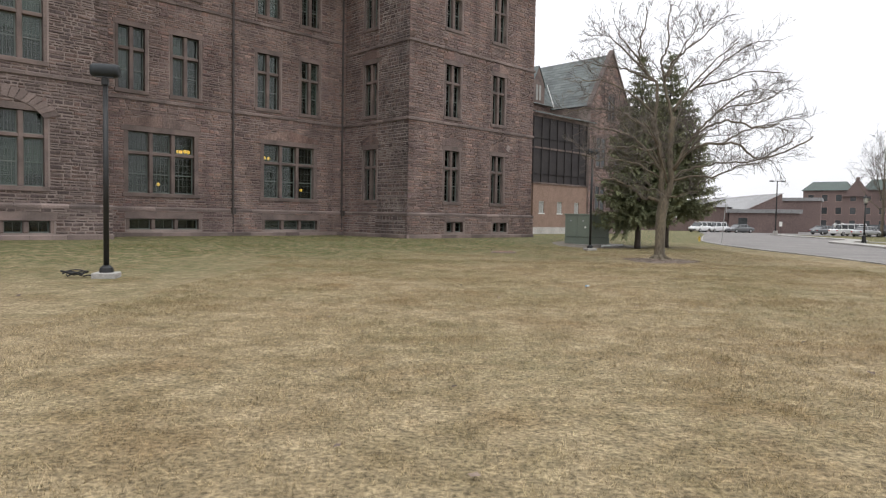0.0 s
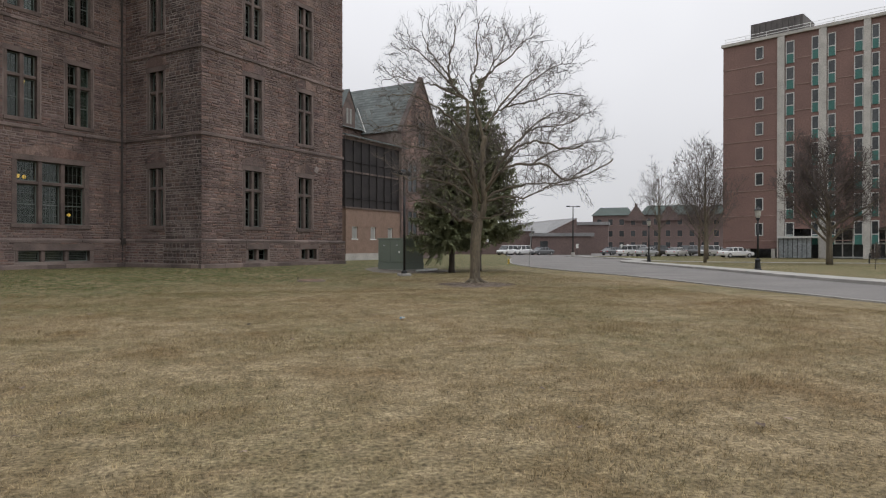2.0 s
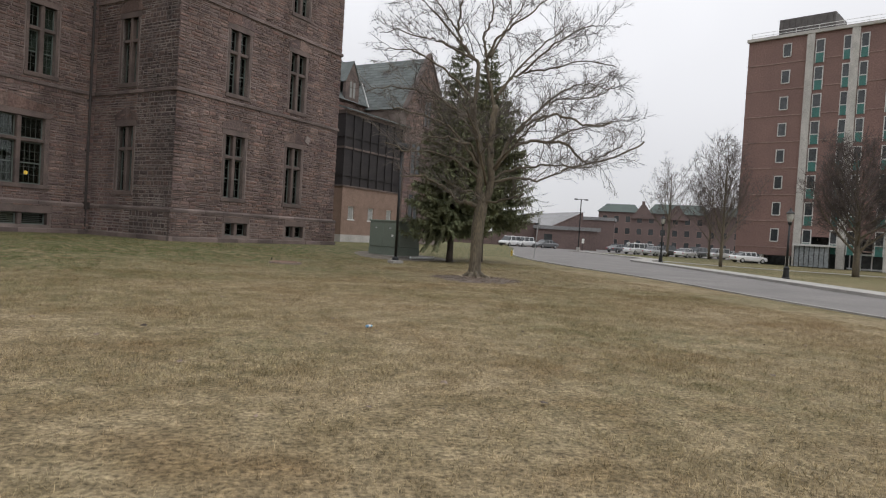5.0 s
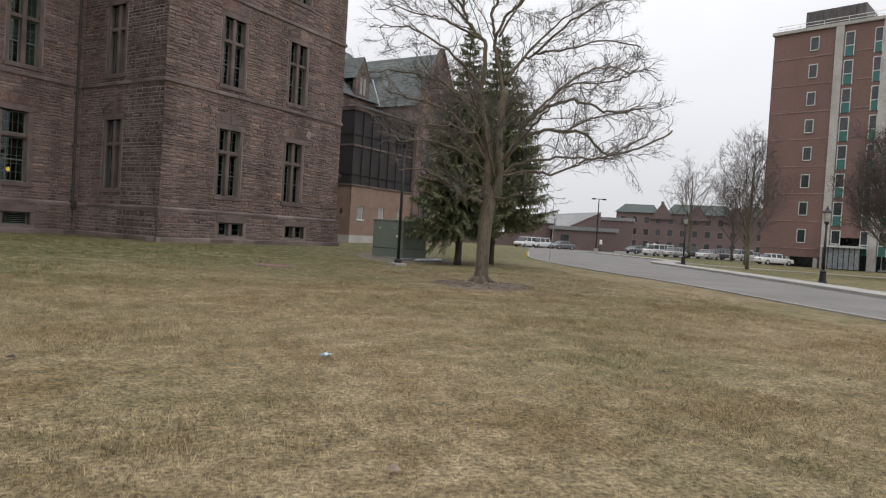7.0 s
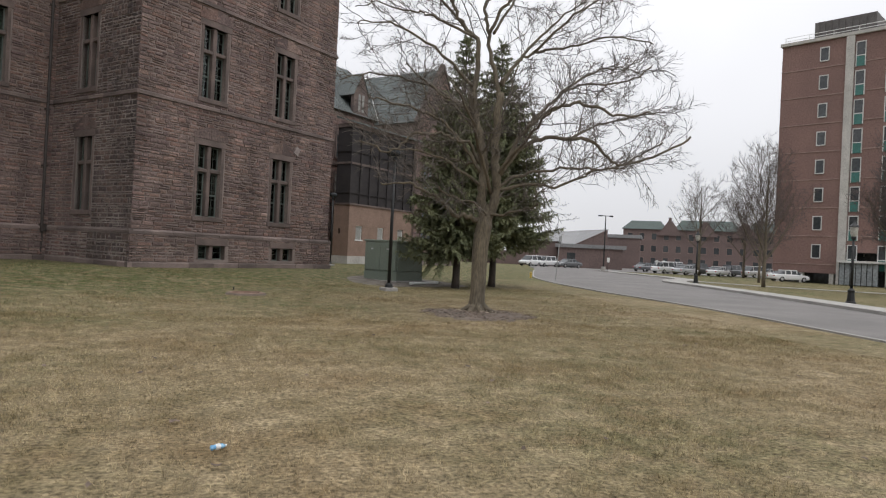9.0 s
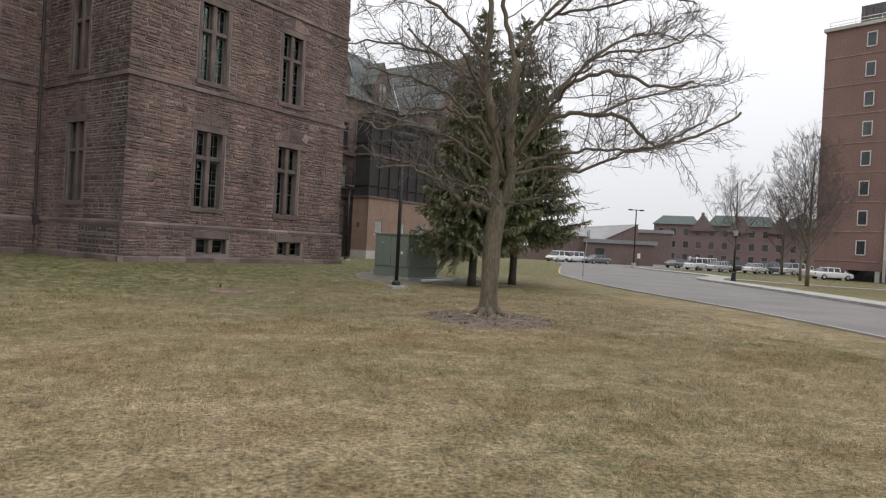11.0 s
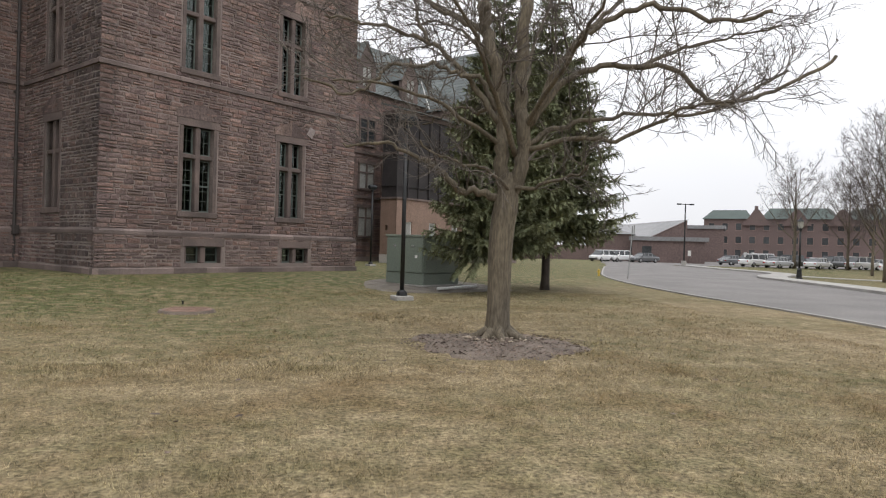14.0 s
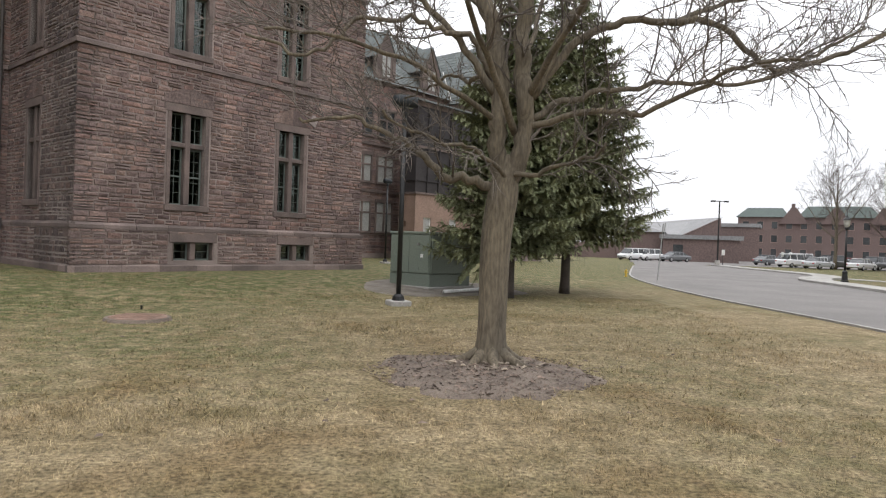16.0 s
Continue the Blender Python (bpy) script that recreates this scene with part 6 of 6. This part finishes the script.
PAINTS = {"white": paint("white_car_paint", (0.72, 0.72, 0.72)), "grey": paint("grey_car_paint", (0.13, 0.135, 0.14)), "silver": paint("silver_car_paint", (0.42, 0.43, 0.44)), "black": paint("black_car_paint", (0.02, 0.02, 0.022)), "blue": paint("dark_blue_car_paint", (0.035, 0.06, 0.12)), "red": paint("dark_red_car_paint", (0.20, 0.03, 0.03))}
REDLAMP = mat("red_lamp_lens", (0.35, 0.02, 0.02), None, 5, 30, 0.2, bump=0)
KINDS = {"sedan": (4.7, 1.82, 0.92, 1.46, (0.20, 0.36, 0.70, 0.90)), "suv": (4.8, 1.9, 1.02, 1.76, (0.16, 0.30, 0.84, 0.97)), "van": (5.0, 1.95, 1.08, 1.85, (0.06, 0.20, 0.95, 0.99))}


def car(kind, colour, x, y, turn):
    L, Wd, waist, top, (c0, c1, c2, c3) = KINDS[kind]
    names = {"sedan": "saloon car", "suv": "sport utility car", "van": "van"}
    t = thing({"sedan": "sedan_car", "suv": "suv_car", "van": "van"}[kind], pose(x, y, 0.035, 0, 0, turn), f"{colour} {names[kind]} parked on the asphalt", "car", "cars in the car park")
    pm = PAINTS[colour]
    h, w = L / 2, Wd / 2
    X = lambda f: h - f * L
    # body lofted along its length: nose, bonnet, doors, tail
    secs = [(0.0, 0.42, waist * 0.72, 0.80), (0.03, 0.30, waist * 0.82, 0.94), (0.18, 0.26, waist * 0.95, 1.0), (0.5, 0.26, waist, 1.0), (0.85, 0.28, waist * 1.02, 1.0), (0.97, 0.32, waist * 0.98, 0.95), (1.0, 0.42, waist * 0.85, 0.86)]
    s = Shape()
    for f, zl, zh, k in secs:
        ww = w * k
        s.v += [(X(f), -ww * 0.92, zl), (X(f), -ww, zl + 0.18), (X(f), -ww, zh - 0.12), (X(f), -ww * 0.9, zh), (X(f), ww * 0.9, zh), (X(f), ww, zh - 0.12), (X(f), ww, zl + 0.18), (X(f), ww * 0.92, zl)]
    for i in range(len(secs) - 1):
        for j in range(8):
            s.f.append((i * 8 + j, i * 8 + (j + 1) % 8, (i + 1) * 8 + (j + 1) % 8, (i + 1) * 8 + j))
    s.f += [tuple(range(8)), tuple(range((len(secs) - 1) * 8 + 7, (len(secs) - 1) * 8 - 1, -1))]
    part("body", s, pm, t, "", False)
    zb = waist * 0.97
    g = Shape().add([(X(c0), -w * 0.9, zb), (X(c1), -w * 0.76, top - 0.09), (X(c2), -w * 0.75, top - 0.11), (X(c3), -w * 0.88, zb), (X(c0), w * 0.9, zb), (X(c1), w * 0.76, top - 0.09), (X(c2), w * 0.75, top - 0.11), (X(c3), w * 0.88, zb)],
         [(0, 1, 2, 3), (4, 7, 6, 5), (0, 4, 5, 1), (3, 2, 6, 7), (1, 5, 6, 2)])
    part("window_glass", g, DARKGLASS, t, "dark car windows")
    part("roof", Shape().soft_box(X(c2) - 0.02, X(c1) + 0.02, -w * 0.77, w * 0.77, top - 0.11, top, 0.03), pm, t)
    for q in (-1, 1):
        for f in ((c1 + c2) / 2, c1 + 0.01, c2 - 0.01):
            zt = top - 0.08
            part("pillar", Shape().add([(X(f) - 0.05, q * w * 0.905, zb - 0.05), (X(f) + 0.05, q * w * 0.905, zb - 0.05), (X(f) + 0.05, q * w * 0.765, zt), (X(f) - 0.05, q * w * 0.765, zt), (X(f) - 0.05, q * w * 0.86, zb - 0.05), (X(f) + 0.05, q * w * 0.86, zb - 0.05), (X(f) + 0.05, q * w * 0.72, zt), (X(f) - 0.05, q * w * 0.72, zt)],
                 [(0, 1, 2, 3), (4, 5, 6, 7), (0, 4, 7, 3), (1, 5, 6, 2)]), pm, t)
        part("headlight", Shape().soft_box(X(0.02) - 0.05, X(0.0) + 0.02, q * w * 0.62 - 0.17, q * w * 0.62 + 0.17, waist * 0.58, waist * 0.72, 0.02), CHROME, t, "clear headlight")
        part("tail_light", Shape().soft_box(X(1.0) - 0.02, X(0.985), q * w * 0.7 - 0.13, q * w * 0.7 + 0.13, waist * 0.68, waist * 0.84, 0.02), REDLAMP, t, "red tail light")
        part("mirror", Shape().soft_box(X(c0 + 0.06) - 0.08, X(c0 + 0.06) + 0.08, q * w * 1.0 - 0.08, q * w * 1.0 + 0.1, zb, zb + 0.14, 0.02), pm, t)
        for f in (0.18, 0.80):
            wheel = part("wheel", Shape().tube([(X(f), q * (w - 0.2), 0.33), (X(f), q * (w - 0.03), 0.33), (X(f), q * (w + 0.01), 0.33)], [0.33, 0.33, 0.29], 16), TYRE, t, "black tyre")
            part("rim", Shape().tube([(X(f), q * (w - 0.02), 0.33), (X(f), q * (w + 0.02), 0.33)], [0.2, 0.19], 12), CHROME, wheel, "bright wheel rim")
    part("bumper", Shape().soft_box(X(0.02), X(-0.008), -w * 0.8, w * 0.8, 0.34, 0.5, 0.03), TYRE if kind != "sedan" else pm, t)
    part("number_plate", Shape().box(X(1.006), X(1.0), -0.16, 0.16, 0.62, 0.74), WHITE, t)


car("suv", "white", 41.3, 111.5, 212)
car("suv", "white", 44.1, 112.4, 210)
car("sedan", "grey", 47.4, 110.8, 200)
car("sedan", "grey", 59.5, 107.7, 25)
car("suv", "white", 58.5, 100.1, 20)
car("sedan", "silver", 58.7, 95.3, 28)
car("suv", "black", 63.5, 99.3, 20)
car("van", "white", 68.0, 113.1, 25)
car("sedan", "white", 64.1, 95.2, 30)
car("suv", "grey", 70.4, 100.5, 25)
car("sedan", "blue", 75.4, 104.3, 20)
car("suv", "white", 73.1, 98.5, 10)
car("sedan", "silver", 77.0, 100.5, 15)
car("sedan", "white", 63.4, 80.5, -5)
car("sedan", "red", 74.9, 112.1, 20)
for k, (x, y) in enumerate(((45.4, 93.0), (56.5, 99.3), (58.0, 100.0))):
    sg = thing("notice_sign", spot(x, y, 40), "small white notice on a thin post in the car park", "sign", "notices in the car park")
    part("post", Shape().tube([(0, 0, -0.2), (0, 0, 1.9)], [0.03, 0.03], 6), IRON, sg)
    part("plate", Shape().box(-0.45, 0.45, -0.05, -0.03, 1.3, 1.95), WHITE, sg)


# ---------------------------------------------------------------- grass blades and litter
def blades(name, n, seed, area, h0, h1, wide):
    """Single bent blades as one mesh."""
    nr = np.random.default_rng(seed)
    x = nr.uniform(area[0], area[1], n)
    y = nr.uniform(area[2], area[3], n)
    s_, d_ = x * AX.x + y * AX.y, x * AY.x + y * AY.y
    up, off = np.clip((d_ - 20.5) / 9.0, 0, 1), np.clip((s_ - 40) / 14, 0, 1)
    z = 0.32 * up * up * (3 - 2 * up) * (1 - off * off * (3 - 2 * off)) + 0.03 * np.exp(-((x - TREE.x) ** 2 + (y - TREE.y) ** 2) / 1.21)
    ok = (np.hypot(x - TREE.x + 0.2, (y - TREE.y + 0.72)) > 1.10 + 0.25 * np.sin(x * 9) * np.sin(y * 7)) & (x < 15.7)
    x, y, z = x[ok], y[ok], z[ok]
    n = len(x)
    a, lean = nr.uniform(0, 2 * np.pi, n), nr.uniform(0.15, 1.7, n)
    # tufts: taller and shorter drifts, a hand's breadth to a step across
    tuft = np.sin(x * 17.1 + 1.7 * np.sin(y * 11.3)) * np.sin(y * 15.7 + 1.5 * np.sin(x * 9.1)) + 0.6 * np.sin(x * 4.3 + 2.1 * np.sin(y * 3.1)) * np.sin(y * 3.9 + 1.4 * np.sin(x * 2.7))
    h, b = nr.uniform(h0, h1, n) * np.clip(1.0 + 0.62 * tuft, 0.25, 2.0), nr.uniform(0, 2 * np.pi, n)
    w = wide * nr.uniform(0.6, 1.4, n)
    v = np.zeros((n, 3, 3), dtype=np.float32)
    v[:, 0] = np.stack([x - np.cos(a) * w, y - np.sin(a) * w, z - 0.012], 1)
    v[:, 1] = np.stack([x + np.cos(a) * w, y + np.sin(a) * w, z - 0.012], 1)
    v[:, 2] = np.stack([x + np.cos(b) * h * lean, y + np.sin(b) * h * lean, z + h], 1)
    me = bpy.data.meshes.new(name)
    me.vertices.add(n * 3)
    me.loops.add(n * 3)
    me.polygons.add(n)
    me.vertices.foreach_set("co", v.ravel())
    me.loops.foreach_set("vertex_index", np.arange(n * 3, dtype=np.int32))
    me.polygons.foreach_set("loop_start", np.arange(0, n * 3, 3, dtype=np.int32))
    me.update(calc_edges=True)
    me.materials.append(BLADES)
    return tagged(new(name, me), "short dry straw and green grass blades of the lawn", "grass", kind="stuff")


blades("grass", 1000000, 1, (-6, 14.5, 3.0, 25), 0.012, 0.042, 0.0026)
blades("grass", 160000, 2, (-14, 15.5, 24, 40), 0.015, 0.04, 0.007)
lr = random.Random(12)
litter = Shape()
for i in range(260):
    x, y = lr.uniform(-9, 15), lr.uniform(3, 34)
    p = Vector((x, y, level(x, y) + 0.028))
    r, q = lr.uniform(0.02, 0.05), lr.uniform(0, 6.3)
    pts = [p + Vector((math.cos(q + k * 1.05) * r * lr.uniform(0.5, 1.2), math.sin(q + k * 1.05) * r * lr.uniform(0.5, 1.2), lr.uniform(-0.006, 0.02))) for k in range(6)]
    litter.add([p + Vector((0, 0, 0.012))] + pts, [(0, 1 + k, 1 + (k + 1) % 6) for k in range(6)])
tagged(litter.done("fallen_leaves", CHIP), "scattered dead brown leaves on the lawn", "leaves", kind="stuff")
